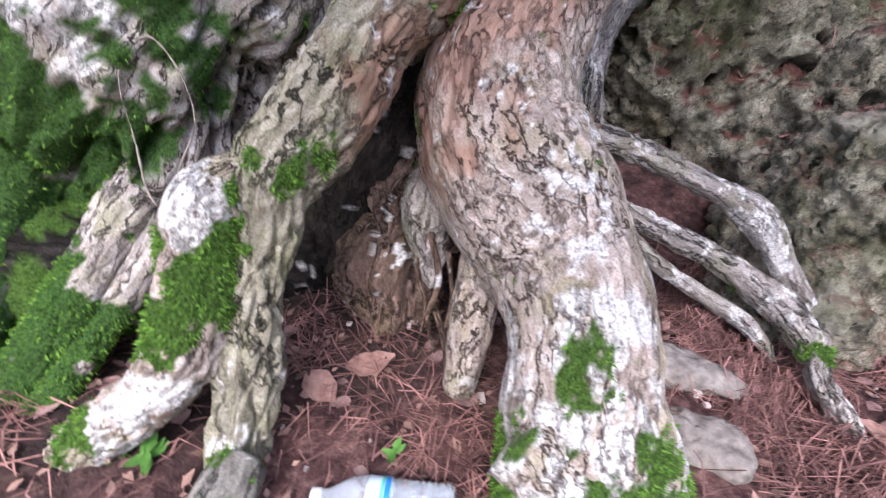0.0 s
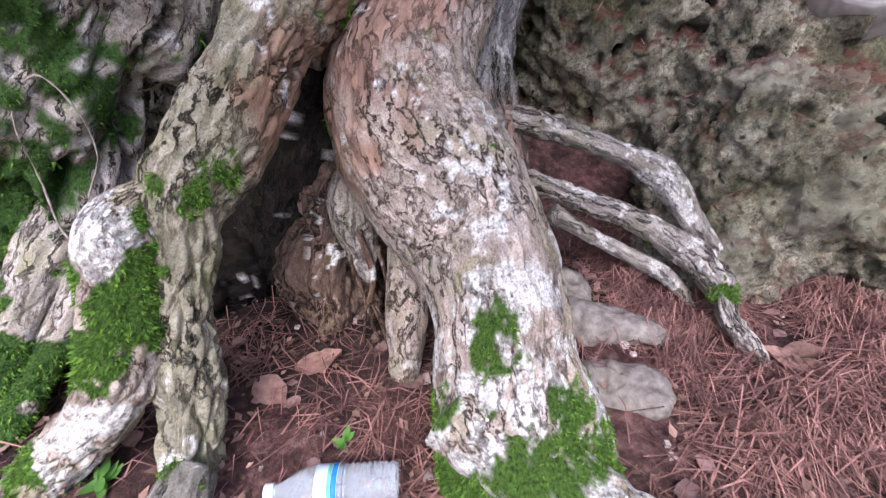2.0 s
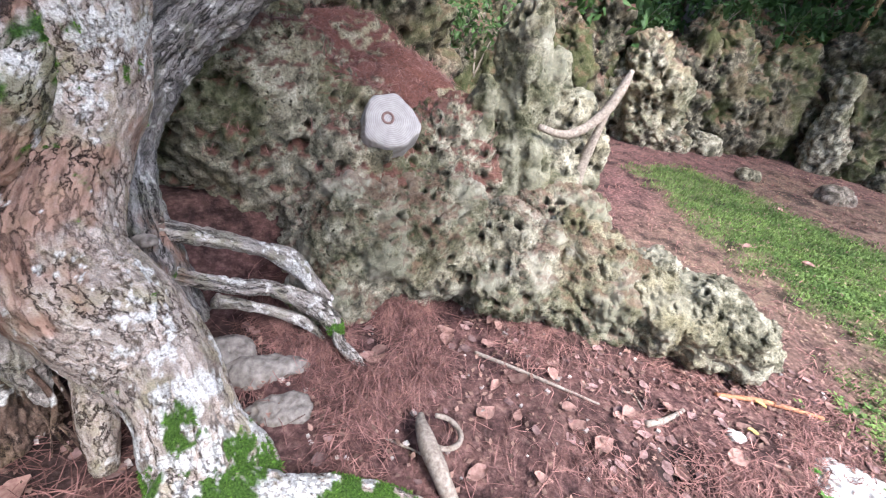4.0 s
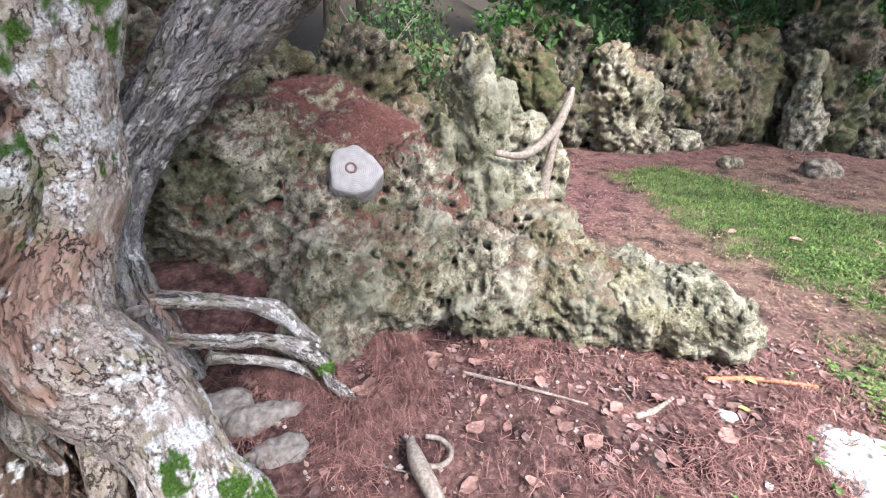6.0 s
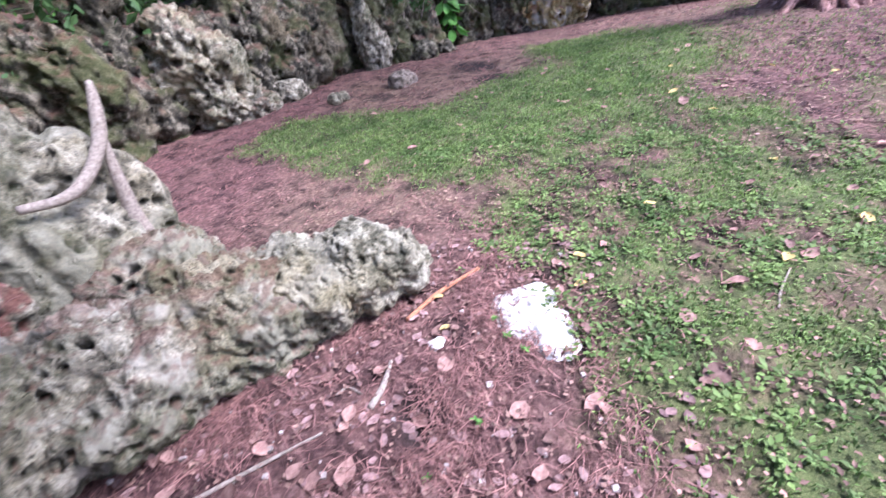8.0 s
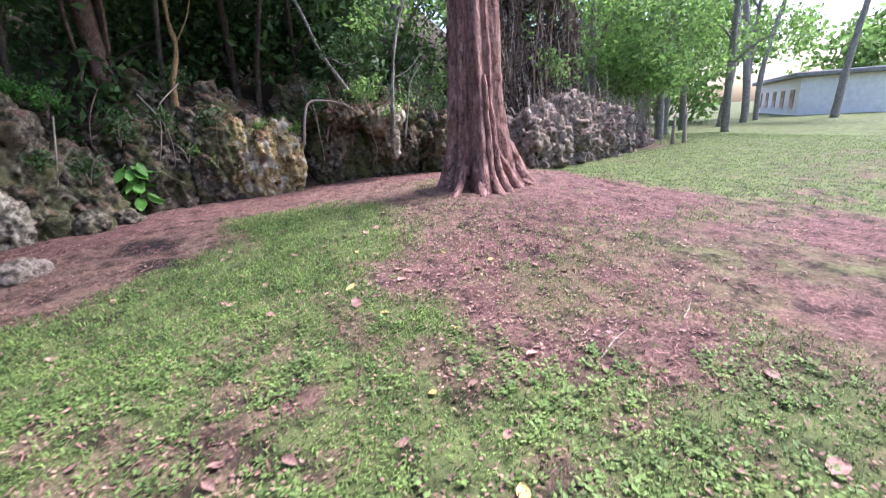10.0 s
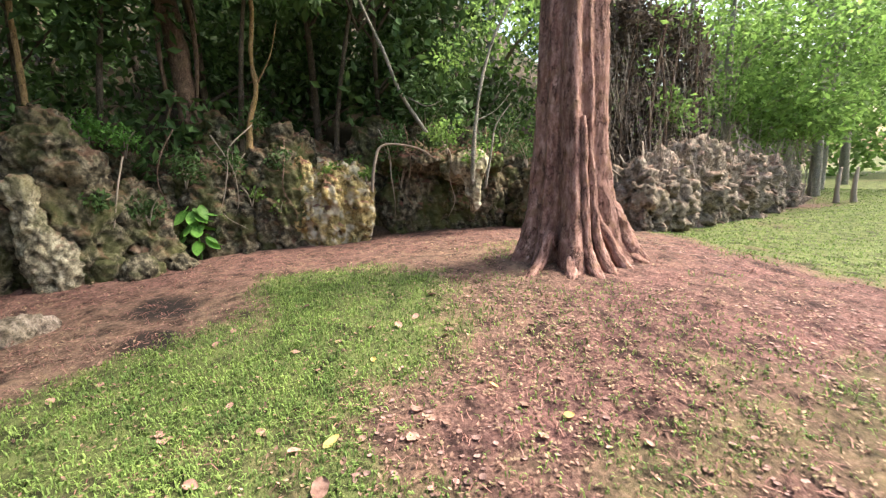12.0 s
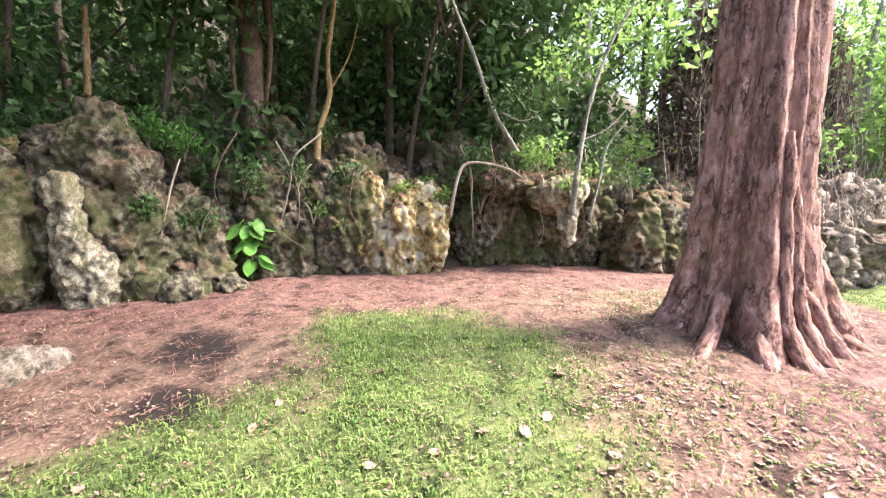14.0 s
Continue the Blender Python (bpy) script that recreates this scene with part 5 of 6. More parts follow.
# ---- leaves on the ground ----
def leaf_mesh(name, mat, seed, lobes=0.0):
    rr = np.random.RandomState(seed)
    n, m = 9, 5
    u = np.linspace(0, 1, n)
    w = 0.34 * np.sin(np.pi * np.clip(u, 0.02, 0.98) ** 0.8) ** 0.8 * (1 + lobes * np.abs(np.sin(7 * u)))
    V = []
    for i in range(n):
        for j in range(m):
            s_ = (j / (m - 1) - 0.5) * 2
            V.append((u[i] - 0.5, s_ * w[i], 0.05 + 0.16 * s_ * s_ * (0.6 + 0.4 * math.sin(3 * u[i] + seed)) + 0.10 * math.sin(2.5 * u[i] + seed) + 0.03 * rr.rand()))
    V = np.array(V) * 0.1
    V[:, 2] -= V[:, 2].min()
    return mesh_of(name, V, grid_faces(n, m), mat, True)


LEAVES = [leaf_mesh("leaf_blade", M_DRY, s, l) for s, l in ((1, 0), (2, 0.25), (3, 0), (4, 0.35))]
YELLOWS = [leaf_mesh("leaf_blade", M_YELLOW, s, 0.1) for s in (5, 6)]
SPOTS = [(1.59, 0.27), (1.76, -0.25), (1.38, -0.17), (1.52, 0.72), (1.60, 0.64), (1.71, 0.22), (1.43, 0.19), (1.17, 0.73), (2.02, -0.24), (1.18, 0.02), (-0.57, 0.30), (0.04, 0.30), (0.08, 0.26), (-0.22, 0.77), (1.64, 0.69), (-0.11, 0.86),
         (1.21, 0.74), (0.13, 0.42), (-0.08, 0.26), (2.88, -1.43), (3.69, -2.44), (2.75, -2.21), (3.46, -2.98), (2.63, -2.79), (3.40, -2.25), (1.93, -1.83), (1.90, -1.30), (2.07, -2.09), (2.49, -2.28), (5.27, -0.04), (3.30, -1.57), (2.61, -2.64),
         (2.30, -3.13), (2.10, -4.58), (2.59, -5.14), (7.11, -0.02), (5.44, -0.56), (5.09, -3.38), (5.46, -3.47), (5.31, -3.94), (5.90, -1.13), (6.84, -4.22), (6.85, -3.66), (7.43, -4.75), (7.95, -3.41)]
rl = np.random.RandomState(12)
for k in range(170):
    if k < len(SPOTS):
        x, y = SPOTS[k]
    elif k < 100:
        x, y = rl.uniform(0.9, 3.0), rl.uniform(-1.6, 0.7)
    else:
        x, y = rl.uniform(2.0, 8.0), rl.uniform(-5.5, -0.5)
    yellow = k % 7 == 3 and x > 2.4
    s_ = rl.uniform(0.75, 1.25) * (1.0 if k < len(SPOTS) else 0.75)
    ob = thing("fallen_leaf", "dry yellow leaf lying on the ground" if yellow else "curled pinkish brown dead leaf on the ground", "leaf", "fallen leaves", at=(x, y, ground_z(x, y) + 0.012), me=(YELLOWS if yellow else LEAVES)[k % (2 if yellow else 4)])
    ob.rotation_euler = (rl.uniform(-0.2, 0.2), rl.uniform(-0.2, 0.2), rl.uniform(0, 6.28))
    ob.scale = (s_, s_ * rl.uniform(0.8, 1.2), s_)


def scatter(n, box, keep, seed):
    rr = np.random.RandomState(seed)
    P = np.column_stack([rr.uniform(box[0], box[1], n), rr.uniform(box[2], box[3], n)])
    return P[rr.rand(n) < keep(P)], rr


def needles(name, P3, rr, length=0.13, width=0.0016, lift=0.02, mat=None, rise=0.10):
    n = len(P3)
    a = rr.uniform(0, 6.28, n)
    d = np.column_stack([np.cos(a), np.sin(a), rr.normal(0, rise, n)])
    s_ = np.column_stack([-np.sin(a), np.cos(a), np.zeros(n)])
    L = (length * rr.uniform(0.5, 1.3, n))[:, None]
    W = (width * rr.uniform(0.7, 1.3, n))[:, None]
    bend = s_ * (L * rr.normal(0, 0.10, n)[:, None]) + np.array([0, 0, 1.0]) * np.abs(rr.normal(0, lift, n))[:, None]
    A, B, C = P3 - d * L * 0.5, P3 + bend, P3 + d * L * 0.5
    up = np.array([0, 0, 0.5])
    V = np.stack([A - s_ * W, A + s_ * W + up * W, B - s_ * W, B + s_ * W + up * W, C - s_ * W * 0.5, C + s_ * W * 0.5], 1).reshape(-1, 3)
    k = np.arange(n)[:, None] * 6
    F = np.vstack([k + [0, 1, 3, 2], k + [2, 3, 5, 4]])
    return mesh_of(name, V, F, mat or M_NEEDLE, False)


P, rr = scatter(52000, (-1.4, 3.6, -1.7, 1.6), lambda P: smooth(4.2, 2.2, P[:, 0] + 0.6 * P[:, 1]) * (0.10 + 0.90 * smooth(-0.2, 0.3, fbm(flat3(P), 3.0, 4, 61))) * smooth(-1.7, -0.9, P[:, 1]), 62)
P3 = np.column_stack([P, height(P) + 0.006])
thing("needle_litter", "reddish brown pine needles strewn over the earth", "needles", kind="stuff", me=needles("needle_litter", P3, rr))
P, rr = scatter(30000, (2.0, 12.0, -10, 3.5), lambda P: (1 - grass_amount(P)) * 0.8, 63)
thing("needle_litter", "dry needles and fibres on the bare earth", "needles", kind="stuff", me=needles("needle_litter", np.column_stack([P, height(P) + 0.006]), rr, 0.10, 0.003))


def on_skin(ob, key, count, seed, low=0.5):
    """Random points and normals of a mesh where a mask is high."""
    me = ob.data
    n = len(me.vertices)
    V, N, A = np.zeros(n * 3, np.float32), np.zeros(n * 3, np.float32), np.zeros(n, np.float32)
    me.vertices.foreach_get("co", V)
    me.vertices.foreach_get("normal", N)
    me.attributes[key].data.foreach_get("value", A)
    idx = np.where(A > low)[0]
    rr = np.random.RandomState(seed)
    if len(idx) == 0:
        return np.zeros((0, 3)), np.zeros((0, 3)), rr
    idx = rr.choice(idx, count)
    return V.reshape(-1, 3)[idx] + rr.normal(0, 0.003, (count, 3)), N.reshape(-1, 3)[idx], rr


for ob in list(outcrop.children):
    P3, N3, rr = on_skin(ob, "litter", 2600, 64, 0.55)
    if len(P3):
        o = part("needle_litter", needles("needle_litter", P3 + N3 * 0.006, rr, 0.12, 0.0018), outcrop, "reddish pine needles caught on the rock")
        o["kind"] = "stuff"

# short fuzzy moss on roots and trunk
M_MOSS = plain_material("moss_tips", (0.07, 0.17, 0.02), (0.20, 0.36, 0.05), 18, 0.8, 0.0, 0.001, 0.3, 0.45)
for ob in list(great_tree.children):
    if "moss" not in ob.data.attributes or ob.name.startswith(("limb", "crown")):
        continue
    me = ob.data
    A = np.zeros(len(me.vertices), np.float32)
    me.attributes["moss"].data.foreach_get("value", A)
    cnt = int(min(26000, (A > 0.5).sum() * 2.4))
    if cnt < 60:
        continue
    P3, N3, rr = on_skin(ob, "moss", cnt, 65)
    t = rr.normal(size=P3.shape)
    t -= N3 * (t * N3).sum(1)[:, None]
    t /= np.linalg.norm(t, axis=1)[:, None] + 1e-9
    L = rr.uniform(0.003, 0.010, len(P3))[:, None]
    tip = P3 + N3 * L + t * L * 0.5 + np.array([0, 0, -0.3]) * L
    s_ = np.cross(N3, t) * L * 0.3
    V = np.stack([P3 - s_ - N3 * 0.002, P3 + s_ - N3 * 0.002, tip], 1).reshape(-1, 3)
    o = part("moss", mesh_of("moss", V, np.arange(len(V)).reshape(-1, 3), M_MOSS, False), great_tree, "bright green moss")
    o["kind"] = "stuff"


def blades(name, P, rr, length, width, mat):
    n = len(P)
    B = np.column_stack([P, height(P) - 0.004])
    a = rr.uniform(0, 6.28, n)
    d = np.column_stack([np.cos(a), np.sin(a), np.zeros(n)])
    s_ = np.column_stack([-np.sin(a), np.cos(a), np.zeros(n)])
    L = (length * rr.uniform(0.45, 1.35, n))[:, None]
    W = (width * rr.uniform(0.7, 1.3, n))[:, None]
    up = np.array([0, 0, 1.0])
    tilt = rr.uniform(0.2, 1.0, n)[:, None]
    M1 = B + up * L * 0.45 + d * L * 0.25 * tilt
    T1 = B + up * L * (0.8 - 0.55 * tilt) + d * L * 0.85 * tilt
    V = np.stack([B - s_ * W * 0.6, B + s_ * W * 0.6, M1 - s_ * W, M1 + s_ * W, T1 - s_ * W * 0.15, T1 + s_ * W * 0.15], 1).reshape(-1, 3)
    k = np.arange(n)[:, None] * 6
    return mesh_of(name, V, np.vstack([k + [0, 1, 3, 2], k + [2, 3, 5, 4]]), mat, False)


P, rr = scatter(95000, (1.3, 6.0, -6.0, 1.0), lambda P: grass_amount(P) * (0.35 + 0.65 * smooth(-0.2, 0.3, fbm(flat3(P), 2.5, 3, 71))), 72)
thing("lawn_grass", "short broad-bladed green grass with bare patches", "grass", kind="stuff", me=blades("lawn_grass", P, rr, 0.055, 0.0042, M_GRASS))
P, rr = scatter(190000, (4.0, 11.0, -8.5, 3.0), lambda P: grass_amount(P) * (0.45 + 0.55 * smooth(-0.2, 0.3, fbm(flat3(P), 1.5, 3, 73))) * smooth(4.0, 6.0, P[:, 0]), 74)
thing("lawn_grass", "bright green carpet of short grass", "grass", kind="stuff", me=blades("lawn_grass", P, rr, 0.068, 0.0052, M_GRASS))
P, rr = scatter(80000, (-6, 16, -26, -8), lambda P: grass_amount(P) * 0.9, 75)
thing("far_grass", "sunlit mown grass beyond the red tree", "grass", kind="stuff", me=blades("far_grass", P, rr, 0.06, 0.009, M_GRASS))


def weeds(name, P, rr, size, mat, per=7):
    n = len(P) * per
    C = np.repeat(np.column_stack([P, height(P)]), per, 0)
    a = rr.uniform(0, 6.28, n)
    d = np.column_stack([np.cos(a), np.sin(a), rr.uniform(0.1, 0.7, n)])
    s_ = np.column_stack([-np.sin(a), np.cos(a), np.zeros(n)])
    L = (size * rr.uniform(0.6, 1.4, n))[:, None]
    O = C + d * L * rr.uniform(0.1, 0.8, n)[:, None] + np.array([0, 0, 1.0]) * (size * rr.uniform(0.1, 0.7, n))[:, None]
    V = np.stack([O, O + d * L * 0.4 + s_ * L * 0.32, O + d * L - [0, 0, 0.003], O + d * L * 0.4 - s_ * L * 0.32], 1).reshape(-1, 3)
    F = np.arange(len(V)).reshape(-1, 4)
    return mesh_of(name, V, np.vstack([F[:, [0, 1, 2]], F[:, [0, 2, 3]]]), mat, False)


P, rr = scatter(3600, (1.2, 5.5, -5.5, -0.6), lambda P: smooth(-0.05, 0.3, inside(P, LAWN) + 0.5 * fbm(flat3(P), 2, 3, 81) + 0.25) * smooth(0.0, 0.25, fbm(flat3(P), 1.8, 3, 82) + 0.1), 83)
thing("low_weeds", "small round-leaved green weeds among the grass", "weeds", kind="stuff", me=weeds("low_weeds", P, rr, 0.030, M_GRASS))
M_FRESH = plain_material("fresh_leaf", (0.08, 0.22, 0.04), (0.18, 0.38, 0.08), 30, 0.5, 0.1, 0.001, 0.3, 0.25)
LEAF_FRESH = leaf_mesh("leaf", M_FRESH, 9)
for k, (x, y, sz_) in enumerate(((-0.52, 0.56, 0.07), (-0.62, 0.60, 0.06), (-0.09, 0.36, 0.045), (0.47, 0.24, 0.05), (0.25, 0.13, 0.04), (0.74, 0.10, 0.04), (1.89, -0.80, 0.05), (2.33, -1.02, 0.05), (2.49, -0.97, 0.05), (1.68, -0.58, 0.04), (2.23, -1.09, 0.05), (-0.02, 0.62, 0.05))):
    rr = np.random.RandomState(90 + k)
    ob = thing("weed", "small fresh green weed growing from the litter", "plant", "weeds in the litter", at=(x, y, ground_z(x, y)))
    for j in range(7):
        a = rr.uniform(0, 6.28)
        o = part("leaf", LEAF_FRESH, ob, at=(0.3 * sz_ * math.cos(a), 0.3 * sz_ * math.sin(a), sz_ * rr.uniform(0.1, 0.6)))
        o.rotation_euler = (rr.uniform(-0.3, 0.3), rr.uniform(-0.7, -0.1), a)
        o.scale = (sz_ * 6.5, sz_ * 4.5, sz_ * 5)

P, rr = scatter(420, (-0.6, 3.4, -1.5, 1.3), lambda P: smooth(4.4, 2.4, P[:, 0] + 0.6 * P[:, 1]), 84)
n = len(P)
bmv, bmf = [], []
for i in range(n):
    r = 0.006 + 0.014 * rr.rand() ** 2
    q = rr.normal(size=(8, 3)) * 0.22 + np.array([[sx, sy, sz] for sx in (-1, 1) for sy in (-1, 1) for sz in (-1, 1)])
    q = q / np.linalg.norm(q, axis=1)[:, None] * r * rr.uniform(0.7, 1.3, 3)
    bmv.append(q + (P[i, 0], P[i, 1], float(height(P[i:i + 1])[0]) + r * 0.3))
    bmf.append(np.array([[0, 1, 3, 2], [4, 6, 7, 5], [0, 4, 5, 1], [2, 3, 7, 6], [0, 2, 6, 4], [1, 5, 7, 3]]) + 8 * i)
thing("pebbles", "pale pebbles and crumbs of limestone in the litter", "pebbles", kind="stuff", me=mesh_of("pebbles", np.vstack(bmv), np.vstack(bmf), M_PEBBLE, False))
P, rr = scatter(11000, (-0.8, 8.0, -6.0, 1.2), lambda P: 0.45 + 0.5 * smooth(4.2, 2.2, P[:, 0] + 0.6 * P[:, 1]), 85)
thing("leaf_litter", "small scraps of brown dead leaves", "leaves", kind="stuff", me=weeds("leaf_litter", P, rr, 0.026, M_SCRAP, 2))


def leaf_drift(name, P, rr, size, mat):
    """Many curled dead leaves lying flat, in one mesh."""
    n, u = len(P), np.array([0.0, 0.18, 0.5, 0.8, 1.0])
    w = np.array([0.05, 0.26, 0.36, 0.22, 0.02])
    a = rr.uniform(0, 6.28, n)
    d, e = np.column_stack([np.cos(a), np.sin(a), np.zeros(n)]), np.column_stack([-np.sin(a), np.cos(a), np.zeros(n)])
    L = size * rr.uniform(0.5, 1.35, n)
    wide, curl = rr.uniform(0.65, 1.25, n), rr.uniform(-0.1, 0.45, n)
    C = np.column_stack([P, height(P) + 0.006])
    V = np.zeros((n, 5, 3, 3))
    for i in range(5):
        for j in (-1, 0, 1):
            jag = rr.uniform(0.75, 1.25, n)
            z = L * (np.abs(j) * 0.25 * curl + 0.35 * curl * (u[i] - 0.5) ** 2 + rr.uniform(0.0, 0.10, n))
            V[:, i, j + 1] = C + d * (L * (u[i] - 0.5))[:, None] + e * (L * w[i] * j * wide * jag)[:, None] + np.column_stack([np.zeros((n, 2)), z])
    F = (np.arange(n)[:, None, None] * 15 + grid_faces(5, 3)[None]).reshape(-1, 4)
    return mesh_of(name, V.reshape(-1, 3), F, mat, True)


M_MAUVE = plain_material("faded_leaf", (0.15, 0.085, 0.08), (0.38, 0.25, 0.225), 35, 0.8, 0.3, 0.002, 0.1, 0.45)
P, rr = scatter(1500, (-0.8, 3.4, -1.7, 1.3), lambda P: smooth(4.2, 2.2, P[:, 0] + 0.6 * P[:, 1]) * (0.2 + 0.8 * smooth(-0.1, 0.3, fbm(flat3(P), 2.2, 3, 185))), 186)
thing("leaf_litter", "pinkish grey dead leaves flattened in the needle litter", "leaves", kind="stuff", me=leaf_drift("leaf_litter", P, rr, 0.055, M_MAUVE))
P, rr = scatter(16000, (0.85, 1.75, 0.45, 1.45), lambda P: 0.9 * smooth(-0.25, 0.2, fbm(flat3(P), 4.0, 3, 187)), 188)
thing("needle_litter", "drift of long reddish pine needles against the rock", "needles", kind="stuff", me=needles("needle_litter", np.column_stack([P, height(P) + 0.012]), rr, 0.19, 0.0014, 0.035))
P, rr = scatter(3200, (3.2, 9.0, -9.0, -3.4), lambda P: (1 - 0.8 * grass_amount(P)) * smooth(-0.1, 0.25, fbm(flat3(P), 1.6, 4, 189)), 190)
thing("leaf_litter", "dark brown bark scraps and clods on the mound", "leaves", kind="stuff", me=leaf_drift("leaf_litter", P, rr, 0.042, M_MAUVE))
M_TAN = plain_material("tan_scraps", (0.13, 0.085, 0.055), (0.42, 0.31, 0.21), 20, 0.8, 0.0, 0.001, 0.1, 0.5)
P, rr = scatter(9000, (3.5, 11.5, -9.0, 0.5), lambda P: (1 - 0.75 * grass_amount(P)) * (0.15 + 0.85 * smooth(-0.2, 0.3, fbm(flat3(P), 1.2, 4, 86))), 87)
thing("leaf_litter", "tan leaf scraps and bark chips on bare earth", "leaves", kind="stuff", me=weeds("leaf_litter", P, rr, 0.027, M_TAN, 3))
P, rr = scatter(16000, (3.0, 9.5, -9.5, -3.5), lambda P: 0.9 * smooth(0.05, 0.3, fbm(flat3(P), 0.8, 4, 88)) * (1 - grass_amount(P)), 89)
thing("sparse_grass", "sparse green tufts scattered on the bare mound", "grass", kind="stuff", me=blades("sparse_grass", P, rr, 0.06, 0.005, M_GRASS))


# ---- saplings, roots and plants of the cliff ----
def sapling(label, pts, mat, seed, leaf=None, balls=(), count=0, size=0.1, twigs=()):
    ob = thing("sapling", label, "tree", "saplings on the cliff", at=pts[0][:3])
    part("stem", tube_mesh("stem", pts, 60, 10, mat, bark_relief(seed, 0.004, pts[0][3] * 0.3, 30)), ob)
    for tw in twigs:
        part("twig", tube_mesh("twig", tw, 20, 6, mat), ob)
    if leaf:
        part("foliage", leaf_cloud("foliage", balls, count, size, leaf, seed), ob)
    return ob


M_OCHRE = bark_material("ochre_bark", (0.10, 0.06, 0.03), (0.38, 0.25, 0.12), (0.55, 0.40, 0.22))
sapling("slender ochre-barked sapling growing on the cliff", [(12.60, 0.82, 1.6, 0.07), (12.62, 0.82, 2.64, 0.055), (12.75, 0.83, 3.53, 0.05), (12.90, 0.87, 4.5, 0.045), (13.1, 0.9, 6.0, 0.03)], M_OCHRE, 501)
sapling("crooked ochre-barked sapling on a rock", [(13.15, -2.60, 2.2, 0.07), (13.11, -2.67, 2.87, 0.06), (13.16, -2.86, 3.53, 0.045), (13.27, -2.83, 4.25, 0.045), (13.39, -2.94, 5.3, 0.04), (13.4, -2.8, 6.5, 0.03)], M_OCHRE, 502, twigs=([(13.18, -2.85, 3.6, 0.02), (13.1, -3.2, 4.2, 0.014), (13.1, -3.4, 4.9, 0.008)],))
sapling("leaning pale sapling with sparse green leaves", [(11.05, -6.80, 1.5, 0.05), (11.04, -6.84, 2.24, 0.045), (11.15, -7.05, 3.34, 0.035), (11.21, -7.37, 4.26, 0.03), (11.22, -7.78, 5.0, 0.025), (11.2, -8.1, 5.8, 0.015)], M_GREY, 503,
        M_LIGHTLEAF, [(11.3, -6.4, 2.6, 0.35, 0.4, 0.3), (11.0, -7.3, 2.2, 0.3, 0.3, 0.4), (11.4, -6.6, 4.0, 0.5, 0.6, 0.4), (11.6, -7.6, 4.9, 0.7, 0.7, 0.5)], 900, 0.1, ([(10.85, -6.99, 1.4, 0.03), (10.85, -7.12, 2.06, 0.025), (10.9, -7.26, 2.6, 0.018), (10.88, -7.57, 3.01, 0.01)], [(11.08, -6.9, 2.7, 0.015), (11.0, -7.3, 2.9, 0.01), (11.0, -7.7, 3.3, 0.006)]))
sapling("leaning dead stem with a forked foot", [(12.07, -6.24, 2.5, 0.04), (12.28, -5.74, 3.36, 0.04), (12.47, -5.44, 4.26, 0.035), (12.70, -5.05, 5.27, 0.03), (12.9, -4.8, 6.2, 0.02)], M_GREY, 504, M_LEAF, [(12.2, -6.0, 3.6, 0.5, 0.5, 0.4)], 250, 0.1, ([(12.3, -5.9, 3.3, 0.02), (12.0, -6.2, 3.1, 0.014), (11.9, -6.5, 3.2, 0.008)],))
sapling("arched dead branch over the rocks", [(11.75, -4.90, 1.4, 0.03), (11.72, -4.96, 1.86, 0.03), (11.75, -5.10, 2.25, 0.028), (11.69, -5.38, 2.32, 0.024), (11.57, -5.85, 2.22, 0.018), (11.5, -6.2, 2.0, 0.01)], M_TWIG, 505)
cascade = sapling("dark tree sending roots down the cliff face", [(13.80, -1.40, 2.9, 0.17), (14.03, -1.39, 3.7, 0.20), (14.23, -1.28, 4.92, 0.22), (14.45, -1.07, 6.13, 0.24), (14.5, -0.9, 7.5, 0.2)], M_BROWN, 506, None, (), 0, 0.1,
                  ([(13.85, -1.40, 3.5, 0.05), (13.65, -1.69, 2.91, 0.045), (13.57, -1.80, 2.53, 0.04), (13.53, -1.61, 1.93, 0.025)], [(13.58, -1.80, 2.55, 0.03), (13.34, -2.13, 2.16, 0.02), (13.27, -2.5, 2.28, 0.012)], [(13.85, -1.25, 3.6, 0.04), (13.6, -1.05, 2.9, 0.03), (13.5, -1.0, 2.3, 0.02)],
                   [(14.1, -1.2, 6.0, 0.06), (13.9, -1.05, 4.6, 0.05), (13.8, -1.1, 3.2, 0.03)], [(14.2, -1.6, 6.0, 0.05), (14.1, -1.7, 4.6, 0.05), (13.9, -1.6, 3.2, 0.03)]))

# bare vines hanging down the cliff face
rv = np.random.RandomState(58)
for k, (x, y, z) in enumerate(((11.5, 0.0, 2.1), (11.55, -0.6, 1.7), (12.2, -1.2, 2.2), (12.4, -2.5, 2.3), (12.35, -3.1, 2.0), (12.4, -5.3, 2.2), (12.3, -5.9, 2.3), (12.1, -6.6, 2.1), (12.0, -7.8, 2.2), (12.3, -2.0, 2.1))):
    w_ = rv.uniform(-0.25, 0.25, 6)
    wobbly_stick("vine", "bare brown vine hanging down the cliff face", "vine", [(x + 0.35, y + w_[0], z + 0.5, 0.016), (x, y + w_[1], z, 0.015), (x - 0.1, y + w_[1] + 0.5 * w_[2], z - 0.5, 0.012), (x - 0.08, y + w_[1] + 0.8 * w_[3], z - 1.0, 0.009), (x, y + w_[1] + w_[4], z - 1.35, 0.005)], M_TWIG if k % 2 else M_BROWN, "vines", 30, 6, 560 + k)

broad = thing("broad_leaved_plant", "bright green plant with large leaves at the cliff foot", "plant", at=(12.2, -1.6, 0.3))
part("stem", tube_mesh("stem", [(12.2, -1.6, 0.2, 0.02), (12.15, -1.62, 0.6, 0.016), (12.1, -1.64, 1.0, 0.01)], 14, 6, M_FRESH), broad)
rr = np.random.RandomState(55)
